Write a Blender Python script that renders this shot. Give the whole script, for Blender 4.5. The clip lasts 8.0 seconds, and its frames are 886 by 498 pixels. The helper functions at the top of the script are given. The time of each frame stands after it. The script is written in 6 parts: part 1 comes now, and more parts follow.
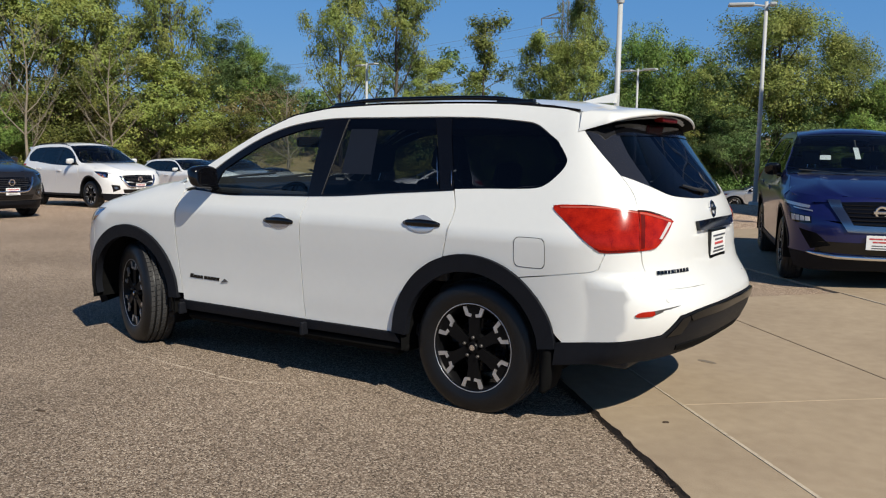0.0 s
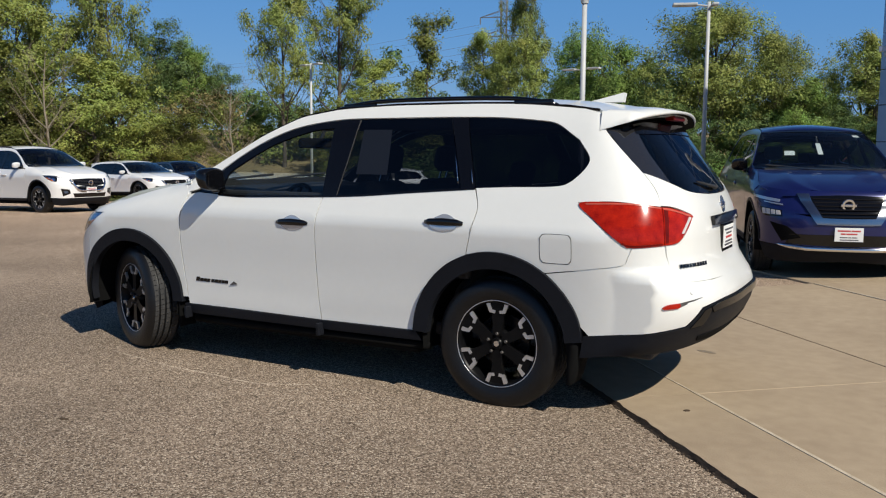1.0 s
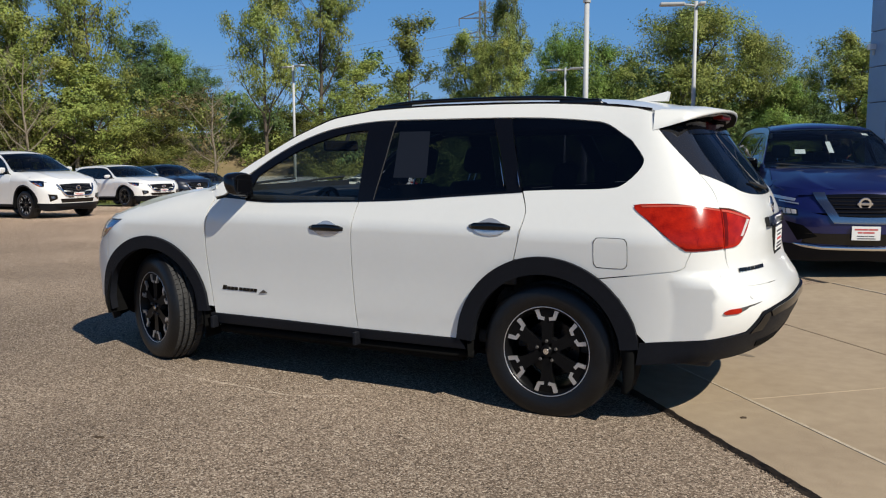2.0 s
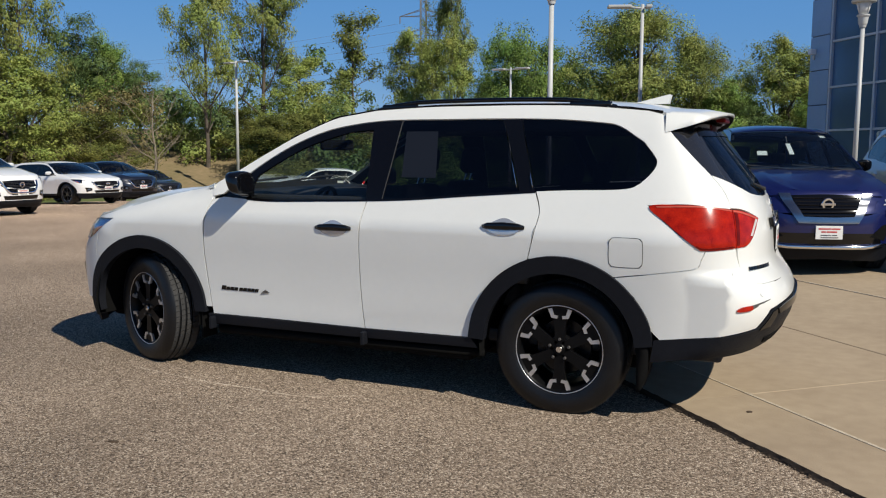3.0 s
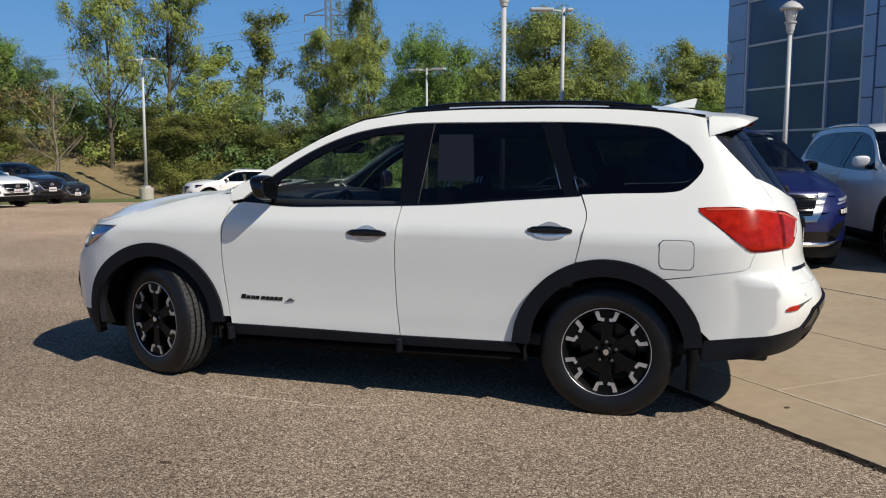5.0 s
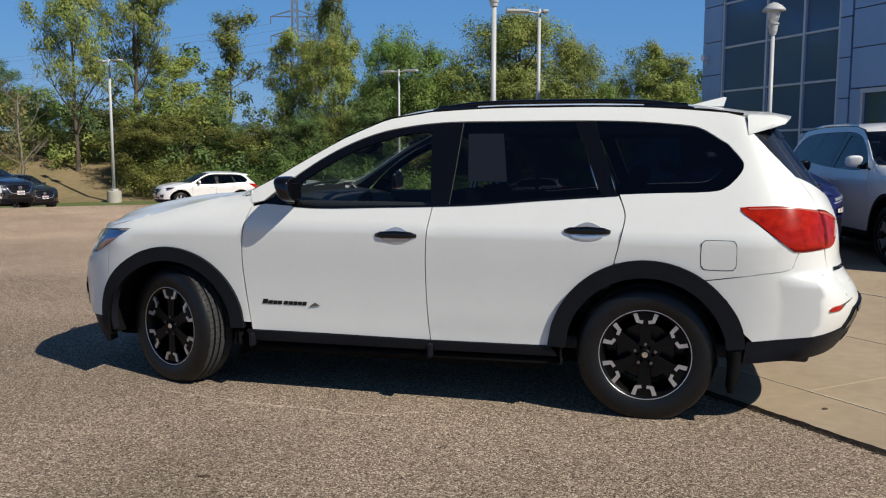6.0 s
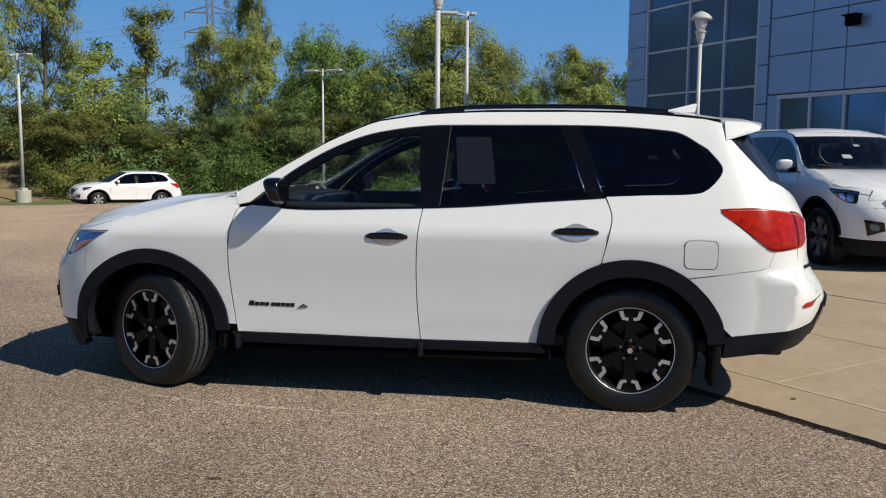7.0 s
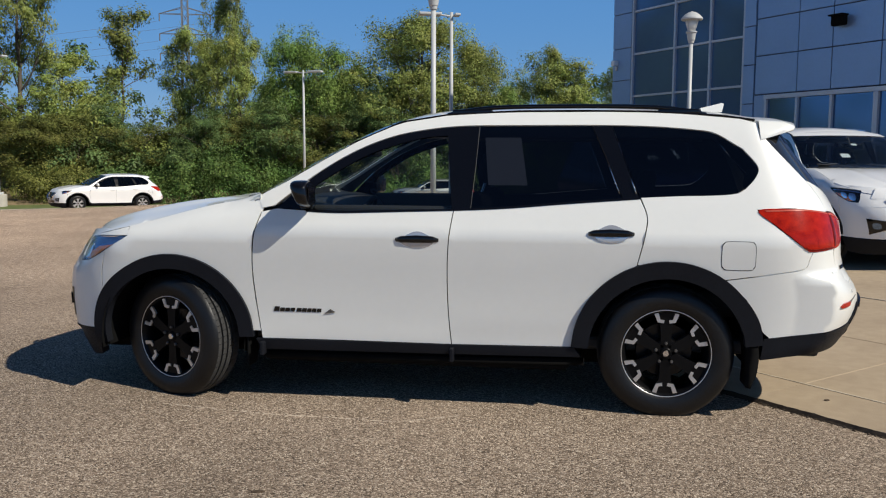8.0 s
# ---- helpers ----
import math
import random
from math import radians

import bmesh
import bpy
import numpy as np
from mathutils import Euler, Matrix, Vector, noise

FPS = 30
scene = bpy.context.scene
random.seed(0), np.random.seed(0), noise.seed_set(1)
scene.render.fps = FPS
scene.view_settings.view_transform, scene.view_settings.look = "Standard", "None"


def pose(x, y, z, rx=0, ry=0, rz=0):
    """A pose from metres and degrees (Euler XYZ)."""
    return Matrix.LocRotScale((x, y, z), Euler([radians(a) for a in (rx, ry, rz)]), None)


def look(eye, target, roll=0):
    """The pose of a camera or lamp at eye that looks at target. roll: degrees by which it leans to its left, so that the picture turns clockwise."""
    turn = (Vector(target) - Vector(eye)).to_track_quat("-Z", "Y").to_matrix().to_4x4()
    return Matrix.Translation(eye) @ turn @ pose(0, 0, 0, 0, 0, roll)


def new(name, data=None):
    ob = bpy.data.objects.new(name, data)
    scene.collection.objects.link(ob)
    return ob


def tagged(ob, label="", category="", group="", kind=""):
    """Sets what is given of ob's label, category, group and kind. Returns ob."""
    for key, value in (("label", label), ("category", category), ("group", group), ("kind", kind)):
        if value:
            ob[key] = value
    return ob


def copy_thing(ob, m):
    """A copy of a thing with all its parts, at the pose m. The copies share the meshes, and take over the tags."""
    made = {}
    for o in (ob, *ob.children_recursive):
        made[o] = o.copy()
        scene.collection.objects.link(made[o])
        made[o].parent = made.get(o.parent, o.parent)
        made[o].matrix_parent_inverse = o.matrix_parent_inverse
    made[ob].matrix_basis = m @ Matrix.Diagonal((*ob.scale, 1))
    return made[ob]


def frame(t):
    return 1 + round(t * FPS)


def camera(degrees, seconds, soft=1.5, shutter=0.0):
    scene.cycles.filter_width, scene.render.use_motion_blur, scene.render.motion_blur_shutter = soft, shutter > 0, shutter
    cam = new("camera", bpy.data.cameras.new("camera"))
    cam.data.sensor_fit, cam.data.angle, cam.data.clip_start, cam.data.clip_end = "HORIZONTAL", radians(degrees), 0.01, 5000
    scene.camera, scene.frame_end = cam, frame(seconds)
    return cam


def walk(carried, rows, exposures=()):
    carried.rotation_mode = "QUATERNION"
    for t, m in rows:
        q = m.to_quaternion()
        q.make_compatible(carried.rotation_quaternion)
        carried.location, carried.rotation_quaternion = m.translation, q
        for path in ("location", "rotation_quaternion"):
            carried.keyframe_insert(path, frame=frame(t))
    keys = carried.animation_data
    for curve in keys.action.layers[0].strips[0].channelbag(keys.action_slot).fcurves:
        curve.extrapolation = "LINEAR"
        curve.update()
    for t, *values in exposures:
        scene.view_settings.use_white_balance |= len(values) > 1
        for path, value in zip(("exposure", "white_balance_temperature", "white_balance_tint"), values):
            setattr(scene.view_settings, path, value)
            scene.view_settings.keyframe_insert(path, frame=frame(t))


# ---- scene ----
cam = camera(55.1, 8.0, soft=1.15)
PATH = [
    (0, (3.816, -4.874, 1.432), (2.734, -3.208, 1.205), 1.0),
    (0.5, (3.633, -5.051, 1.431), (2.656, -3.32, 1.205), 0.2),
    (1, (3.462, -5.168, 1.429), (2.497, -3.43, 1.202), 0.4),
    (1.5, (3.261, -5.169, 1.414), (2.313, -3.422, 1.189), -0.1),
    (1.7, (3.186, -5.175, 1.424), (2.244, -3.426, 1.200), -0.1),
    (2.8, (2.755, -5.357, 1.442), (1.932, -3.548, 1.214), 0.1),
    (3, (2.703, -5.398, 1.444), (1.908, -3.577, 1.216), 0.3),
    (3.5, (2.533, -5.398, 1.422), (1.774, -3.561, 1.196), 0.1),
    (4, (2.351, -5.393, 1.443), (1.618, -3.545, 1.224), -0.0),
    (4.2, (2.283, -5.403, 1.470), (1.581, -3.545, 1.239), 0.0),
    (5.3, (1.823, -5.643, 1.441), (1.263, -3.736, 1.220), 0.15),
    (5.5, (1.745, -5.609, 1.423), (1.196, -3.698, 1.204), 0.0),
    (6, (1.56, -5.589, 1.445), (1.046, -3.669, 1.223), 0.1),
    (6.5, (1.378, -5.664, 1.446), (0.983, -3.715, 1.228), 0.4),
    (7, (1.173, -5.766, 1.455), (0.847, -3.805, 1.235), 0.5),
    (7.5, (1.011, -5.751, 1.435), (0.709, -3.786, 1.217), 0.6),
    (8, (0.854, -5.717, 1.454), (0.58, -3.748, 1.237), 0.2),
]
walk(cam, [(t, look(eye, target, roll)) for t, eye, target, roll in PATH])

# ---- world and light ----
SUN = Vector((0.98, -0.42, 1.0)).normalized()
world = bpy.data.worlds.new("sky")
scene.world = world
world.use_nodes = True
wn = world.node_tree.nodes
sky = wn.new("ShaderNodeTexSky")
sky.sky_type = "NISHITA"
sky.sun_disc = False
sky.sun_elevation = math.asin(SUN.z)
sky.sun_rotation = math.atan2(SUN.x, SUN.y)
sky.air_density, sky.dust_density, sky.ozone_density = 1.0, 0.0, 2.0
wn["Background"].inputs["Strength"].default_value = 0.087
deep, clear = wn.new("ShaderNodeHueSaturation"), wn.new("ShaderNodeMix")
deep.inputs["Saturation"].default_value = 1.2
# a very clear autumn sky: an even blue low down, that deepens towards the zenith
clear.data_type = "RGBA"
clear.inputs["Factor"].default_value = 0.75
height, axes, blues = wn.new("ShaderNodeTexCoord"), wn.new("ShaderNodeSeparateXYZ"), wn.new("ShaderNodeValToRGB")
blues.color_ramp.interpolation = "EASE"
blues.color_ramp.elements[0].position, blues.color_ramp.elements[0].color = 0.18, (0.93, 3.05, 7.1, 1)
blues.color_ramp.elements[1].position, blues.color_ramp.elements[1].color = 0.72, (0.27, 0.47, 1.30, 1)
world.node_tree.links.new(height.outputs["Generated"], axes.inputs[0])
world.node_tree.links.new(axes.outputs["Z"], blues.inputs[0])
world.node_tree.links.new(blues.outputs[0], clear.inputs[7])
world.node_tree.links.new(sky.outputs[0], deep.inputs["Color"])
world.node_tree.links.new(deep.outputs[0], clear.inputs[6])
world.node_tree.links.new(clear.outputs[2], wn["Background"].inputs["Color"])
sun = new("sun", bpy.data.lights.new("sun", "SUN"))
sun.data.energy, sun.data.angle, sun.data.color = 4.7, radians(0.55), (1.0, 0.945, 0.835)
sun.matrix_world = look(SUN * 50, (0, 0, 0))
scene.view_settings.exposure = 0.0

# ---- materials ----


def material(name, base, rough=0.5, metal=0.0, vary=0.0, scale=8.0, bump=0.0, bump_scale=60.0, second=None, coat=0.0,
             each=0.0, emit=0.0, spec=0.5):
    """A Principled material: the base colour varied by two sizes of noise, a fine relief, and a difference from piece to piece."""
    m = bpy.data.materials.new(name)
    m.use_nodes = True
    n, k = m.node_tree.nodes, m.node_tree.links
    p = n["Principled BSDF"]
    p.inputs["Base Color"].default_value = (*base, 1)
    p.inputs["Roughness"].default_value = rough
    p.inputs["Metallic"].default_value = metal
    p.inputs["Coat Weight"].default_value = coat
    p.inputs["Coat Roughness"].default_value = 0.03
    p.inputs["Specular IOR Level"].default_value = spec
    if emit:
        p.inputs["Emission Color"].default_value = (*base, 1)
        p.inputs["Emission Strength"].default_value = emit
    co = n.new("ShaderNodeTexCoord")
    if vary or second:
        big, small, add = n.new("ShaderNodeTexNoise"), n.new("ShaderNodeTexNoise"), n.new("ShaderNodeMath")
        big.inputs["Scale"].default_value, small.inputs["Scale"].default_value = scale, scale * 9
        big.inputs["Detail"].default_value = small.inputs["Detail"].default_value = 4
        for x in (big, small):
            k.new(co.outputs["Object"], x.inputs["Vector"])
        add.operation = "MULTIPLY_ADD"
        add.inputs[1].default_value = 0.45
        k.new(small.outputs["Fac"], add.inputs[0])
        half = n.new("ShaderNodeMath")
        half.operation = "MULTIPLY"
        half.inputs[1].default_value = 0.55
        k.new(big.outputs["Fac"], half.inputs[0])
        k.new(half.outputs[0], add.inputs[2])
        ramp = n.new("ShaderNodeValToRGB")
        other = second or [min(c * (1 + vary), 1) for c in base]
        first = base if second else [c * (1 - vary) for c in base]
        ramp.color_ramp.elements[0].position, ramp.color_ramp.elements[1].position = 0.32, 0.68
        ramp.color_ramp.elements[0].color, ramp.color_ramp.elements[1].color = (*first, 1), (*other, 1)
        k.new(add.outputs[0], ramp.inputs[0])
        out = ramp.outputs[0]
        if each:
            info, hsv, rng = n.new("ShaderNodeObjectInfo"), n.new("ShaderNodeHueSaturation"), n.new("ShaderNodeMapRange")
            rng.inputs["To Min"].default_value, rng.inputs["To Max"].default_value = 1 - each, 1 + each
            k.new(info.outputs["Random"], rng.inputs["Value"])
            k.new(rng.outputs[0], hsv.inputs["Value"])
            k.new(out, hsv.inputs["Color"])
            out = hsv.outputs[0]
        k.new(out, p.inputs["Base Color"])
    if bump:
        t, b = n.new("ShaderNodeTexNoise"), n.new("ShaderNodeBump")
        t.inputs["Scale"].default_value, t.inputs["Detail"].default_value = bump_scale, 3
        b.inputs["Strength"].default_value, b.inputs["Distance"].default_value = bump, 0.01
        k.new(co.outputs["Object"], t.inputs["Vector"])
        k.new(t.outputs["Fac"], b.inputs["Height"])
        k.new(b.outputs[0], p.inputs["Normal"])
    return m


def glass(name, tint, gloss=1.5, rough=0.0):
    """Thin glass: a clear tint below, a mirror above by Fresnel."""
    m = bpy.data.materials.new(name)
    m.use_nodes = True
    n, k = m.node_tree.nodes, m.node_tree.links
    n.remove(n["Principled BSDF"])
    f, t, g, x = (n.new("ShaderNode" + a) for a in ("LayerWeight", "BsdfTransparent", "BsdfGlossy", "MixShader"))
    f.inputs["Blend"].default_value = 0.5
    up, lift = n.new("ShaderNodeMath"), n.new("ShaderNodeMapRange")
    up.operation = "POWER"
    up.inputs[1].default_value = 4.5
    k.new(f.outputs["Facing"], up.inputs[0])
    k.new(up.outputs[0], lift.inputs["Value"])
    lift.inputs["To Min"].default_value = ((gloss - 1) / (gloss + 1)) ** 2 * 1.6
    t.inputs["Color"].default_value = (*tint, 1)
    g.inputs["Roughness"].default_value = rough
    f = lift
    for a, b in ((f.outputs[0], x.inputs[0]), (t.outputs[0], x.inputs[1]), (g.outputs[0], x.inputs[2]),
                 (x.outputs[0], n["Material Output"].inputs["Surface"])):
        k.new(a, b)
    return m


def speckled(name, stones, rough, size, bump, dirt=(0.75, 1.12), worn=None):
    """A ground of small stones: cells of several colours, with wide stains over them and a relief; worn is a tint that
    grows along y, painting in the brighter look of far paving at a low angle.
    """
    m = bpy.data.materials.new(name)
    m.use_nodes = True
    n, k = m.node_tree.nodes, m.node_tree.links
    p = n["Principled BSDF"]
    p.inputs["Roughness"].default_value = rough
    p.inputs["Specular IOR Level"].default_value = 0.25
    co, v, ramp = n.new("ShaderNodeTexCoord"), n.new("ShaderNodeTexVoronoi"), n.new("ShaderNodeValToRGB")
    v.inputs["Scale"].default_value = size
    sep = n.new("ShaderNodeSeparateColor")
    k.new(co.outputs["Object"], v.inputs["Vector"])
    k.new(v.outputs["Color"], sep.inputs[0])
    k.new(sep.outputs[0], ramp.inputs[0])
    e = ramp.color_ramp.elements
    while len(e) < len(stones):
        e.new(0.5)
    for i, c in enumerate(stones):
        e[i].position, e[i].color = i / (len(stones) - 1), (*c, 1)
    stain, fine = n.new("ShaderNodeTexNoise"), n.new("ShaderNodeTexNoise")
    stain.inputs["Scale"].default_value, stain.inputs["Detail"].default_value = 0.45, 6
    fine.inputs["Scale"].default_value, fine.inputs["Detail"].default_value = size * 0.22, 5
    rng, mul, rng2, mul2 = n.new("ShaderNodeMapRange"), n.new("ShaderNodeMix"), n.new("ShaderNodeMapRange"), n.new("ShaderNodeMix")
    for t, r, (lo, hi) in ((stain, rng, dirt), (fine, rng2, (0.86, 1.14))):
        k.new(co.outputs["Object"], t.inputs["Vector"])
        k.new(t.outputs["Fac"], r.inputs["Value"])
        r.inputs["From Min"].default_value, r.inputs["From Max"].default_value = 0.3, 0.7
        r.inputs["To Min"].default_value, r.inputs["To Max"].default_value = lo, hi
    for x in (mul, mul2):
        x.data_type, x.blend_type = "RGBA", "MULTIPLY"
        x.inputs["Factor"].default_value = 1
    k.new(ramp.outputs[0], mul.inputs[6]), k.new(rng.outputs[0], mul.inputs[7])
    k.new(mul.outputs[2], mul2.inputs[6]), k.new(rng2.outputs[0], mul2.inputs[7])
    out = mul2.outputs[2]
    # grazing-view brightness of the far ground, painted into the colour along y
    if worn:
        axes, y_ramp, far_lift = n.new("ShaderNodeSeparateXYZ"), n.new("ShaderNodeMapRange"), n.new("ShaderNodeMix")
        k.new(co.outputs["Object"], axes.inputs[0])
        k.new(axes.outputs["Y"], y_ramp.inputs["Value"])
        y_ramp.inputs["From Min"].default_value, y_ramp.inputs["From Max"].default_value = -0.5, 9.0
        far_lift.data_type, far_lift.blend_type = "RGBA", "MULTIPLY"
        far_lift.inputs[7].default_value = (*worn, 1)
        k.new(y_ramp.outputs[0], far_lift.inputs["Factor"])
        k.new(out, far_lift.inputs[6])
        out = far_lift.outputs[2]
    k.new(out, p.inputs["Base Color"])
    b = n.new("ShaderNodeBump")
    b.inputs["Strength"].default_value, b.inputs["Distance"].default_value = bump, 0.006
    k.new(v.outputs["Distance"], b.inputs["Height"])
    b.invert = True
    k.new(b.outputs[0], p.inputs["Normal"])
    return m


def leafy(name, dark, light, each=0.15, patchy=(0.52, 1.22)):
    """Leaves: a colour of its own for every leaf, more from patch to patch and between trees; patchy paints in the
    shaded gaps between clumps; some light passes through.
    """
    m = bpy.data.materials.new(name)
    m.use_nodes = True
    n, k = m.node_tree.nodes, m.node_tree.links
    p = n["Principled BSDF"]
    p.inputs["Roughness"].default_value = 0.55
    p.inputs["Specular IOR Level"].default_value = 0.2
    geo, ramp, info, hsv, rng = (n.new("ShaderNode" + a) for a in ("NewGeometry", "ValToRGB", "ObjectInfo", "HueSaturation", "MapRange"))
    ramp.color_ramp.elements[0].color = (*(c * 1.15 for c in dark), 1)
    ramp.color_ramp.elements[1].color = (*(c * 0.85 for c in light), 1)
    k.new(geo.outputs["Random Per Island"], ramp.inputs[0])
    rng.inputs["To Min"].default_value, rng.inputs["To Max"].default_value = 1 - each, 1 + each
    k.new(info.outputs["Random"], rng.inputs["Value"])
    k.new(rng.outputs[0], hsv.inputs["Value"])
    co, patch, turn, tone = (n.new("ShaderNode" + a) for a in ("TexCoord", "TexNoise", "MapRange", "HueSaturation"))
    patch.inputs["Scale"].default_value, patch.inputs["Detail"].default_value = 0.45, 3
    turn.inputs["From Min"].default_value, turn.inputs["From Max"].default_value = 0.3, 0.7
    turn.inputs["To Min"].default_value, turn.inputs["To Max"].default_value = 0.480, 0.530
    k.new(co.outputs["Object"], patch.inputs["Vector"])
    k.new(patch.outputs["Fac"], turn.inputs["Value"])
    k.new(turn.outputs[0], tone.inputs["Hue"])
    # shade in the gaps between clumps, painted into the leaf colour by noise
    hollows, depth = n.new("ShaderNodeTexNoise"), n.new("ShaderNodeMapRange")
    hollows.inputs["Scale"].default_value, hollows.inputs["Detail"].default_value = 0.8, 2
    depth.inputs["From Min"].default_value, depth.inputs["From Max"].default_value = 0.36, 0.64
    depth.inputs["To Min"].default_value, depth.inputs["To Max"].default_value = patchy
    k.new(co.outputs["Object"], hollows.inputs["Vector"])
    k.new(hollows.outputs["Fac"], depth.inputs["Value"])
    k.new(depth.outputs[0], tone.inputs["Value"])
    k.new(ramp.outputs[0], tone.inputs["Color"])
    k.new(tone.outputs[0], hsv.inputs["Color"])
    k.new(hsv.outputs[0], p.inputs["Base Color"])
    t, x = n.new("ShaderNodeBsdfTranslucent"), n.new("ShaderNodeMixShader")
    k.new(hsv.outputs[0], t.inputs["Color"])
    x.inputs[0].default_value = 0.2
    k.new(p.outputs[0], x.inputs[1]), k.new(t.outputs[0], x.inputs[2])
    k.new(x.outputs[0], n["Material Output"].inputs["Surface"])
    return m


# worn lifts the far paving's colour, for its brightness at a low viewing angle
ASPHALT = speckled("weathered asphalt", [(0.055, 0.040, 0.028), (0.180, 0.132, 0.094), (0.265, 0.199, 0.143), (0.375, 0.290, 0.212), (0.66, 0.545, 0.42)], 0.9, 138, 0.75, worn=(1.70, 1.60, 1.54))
CONCRETE = material("broomed concrete", (0.33, 0.250, 0.166), 0.85, second=(0.43, 0.335, 0.226), scale=1.2, bump=0.25, bump_scale=90, each=0.05)
SEALANT = material("joint sealant", (0.36, 0.29, 0.20), 0.8, second=(0.66, 0.57, 0.44), scale=5)
TAR = material("dark joint dirt", (0.050, 0.034, 0.022), 0.95, vary=0.3, scale=20)
KERB = material("kerb concrete", (0.45, 0.42, 0.36), 0.85, vary=0.12, scale=2)
GRASS = material("mown grass", (0.07, 0.10, 0.025), 0.9, second=(0.15, 0.17, 0.05), scale=1.5, bump=0.6, bump_scale=30)
DRY = material("dry grass bank", (0.30, 0.215, 0.12), 0.95, second=(0.17, 0.14, 0.06), scale=0.25, bump=0.8, bump_scale=8)
WHITE = material("pearl white paint", (0.80, 0.80, 0.76), 0.34, vary=0.015, scale=3, coat=0.7)
WHITE2 = material("solid white paint", (0.80, 0.80, 0.79), 0.35, vary=0.015, scale=3, coat=0.8)
BLUE = material("deep blue metallic paint", (0.008, 0.013, 0.090), 0.28, 0.3, vary=0.05, scale=3, coat=0.7)
NAVY = material("near-black blue paint", (0.012, 0.016, 0.03), 0.3, 0.2, vary=0.05, scale=3, coat=1.0)
BLACKPAINT = material("black car paint", (0.012, 0.012, 0.014), 0.3, vary=0.05, scale=3, coat=1.0)
SILVERPAINT = material("silver car paint", (0.42, 0.43, 0.44), 0.3, 0.6, vary=0.05, scale=3, coat=1.0)
CLADDING = material("charcoal textured plastic", (0.0095, 0.0105, 0.014), 0.5, vary=0.15, scale=6, bump=0.2, bump_scale=350, spec=0.14)
GLOSSBLACK = material("gloss black trim", (0.0035, 0.0036, 0.0045), 0.1, vary=0.1, scale=5)
RUBBER = material("tyre rubber", (0.006, 0.006, 0.0065), 0.42, vary=0.35, scale=7, bump=0.15, bump_scale=60, spec=0.38)
PIANO = material("piano black trim", (0.020, 0.020, 0.022), 0.07, vary=0.1, scale=5, coat=1.0, spec=1.0)
TRIM = material("dark grey gloss trim", (0.008, 0.008, 0.010), 0.22, vary=0.1, scale=5, spec=0.3)
TREAD = material("worn tyre tread", (0.035, 0.034, 0.033), 0.85, vary=0.25, scale=14, bump=0.2, bump_scale=150)
CUP = material("bright handle recess", (0.62, 0.62, 0.62), 0.25, 0.6, vary=0.05, scale=20)
LINER = material("black wheel liner", (0.006, 0.006, 0.006), 0.9, vary=0.2, scale=6, spec=0.08)
ALLOY = material("machined alloy", (0.68, 0.68, 0.69), 0.36, 0.85, vary=0.05, scale=20)
ALLOYBLACK = material("black painted alloy", (0.0045, 0.0045, 0.005), 0.35, vary=0.1, scale=10, spec=0.15)
CHROME = material("bright chrome", (0.80, 0.80, 0.82), 0.1, 1.0, vary=0.02, scale=10)
SATIN = material("satin chrome", (0.36, 0.37, 0.40), 0.2, 1.0, vary=0.05, scale=10)
BRAKE = material("dull brake steel", (0.16, 0.15, 0.14), 0.5, 0.8, vary=0.2, scale=20)
REDLENS = material("red lamp lens", (0.20, 0.004, 0.003), 0.14, second=(0.50, 0.020, 0.006), scale=20, coat=0.06, spec=0.22)
CLEARWHITE = material("clear lamp plastic", (0.62, 0.58, 0.55), 0.2, vary=0.15, scale=40, coat=0.5)
# highlight on the upper edge of the tail lamps, painted as pink strips
LENSHIGHLIGHT = material("pink painted lens highlight", (0.50, 0.09, 0.06), 0.2, vary=0.2, scale=30, spec=0.3)
DARKRED = material("dark red reflector", (0.13, 0.005, 0.003), 0.3, vary=0.3, scale=20, spec=0.15)
AMBER = material("amber lamp lens", (0.62, 0.16, 0.03), 0.2, vary=0.1, scale=20, coat=1.0)
CLEARLENS = glass("clear lamp lens", (0.92, 0.95, 1.0), 1.5)
# the blue in this base stands in for sky mirrored by the lamps
LAMPINSIDE = material("lamp reflector", (0.16, 0.22, 0.33), 0.2, 0.8, vary=0.4, scale=16)
CLEARGLASS = glass("clear car glass", (0.86, 0.90, 0.88), 1.45)
PRIVACY = glass("privacy glass", (0.13, 0.14, 0.165), 1.47)
TINTED = glass("tinted side glass", (0.13, 0.15, 0.17), 1.5)
SCREEN = glass("windscreen glass", (0.74, 0.80, 0.80), 1.5)
CABIN = material("dark cabin trim", (0.022, 0.022, 0.024), 0.65, vary=0.2, scale=8, bump=0.1, bump_scale=200)
SEATCLOTH = material("charcoal seat fabric", (0.035, 0.034, 0.035), 0.85, vary=0.2, scale=12, bump=0.2, bump_scale=300)
LINING = material("grey headliner", (0.30, 0.29, 0.28), 0.9, vary=0.05, scale=6)
PAPER = material("white paper", (0.78, 0.78, 0.76), 0.7, vary=0.05, scale=6)
PRINT = material("dark print", (0.06, 0.06, 0.07), 0.6)
REDPRINT = material("red print", (0.5, 0.06, 0.06), 0.6)
PANEL = material("grey-blue metal panel", (0.28, 0.41, 0.61), 0.35, 0.35, vary=0.05, scale=1.5, each=0.03)
JOINT = material("panel backing", (0.07, 0.09, 0.13), 0.8, vary=0.1, scale=3)
MULLION = material("pale aluminium mullion", (0.55, 0.58, 0.62), 0.4, 0.3, vary=0.04, scale=5)
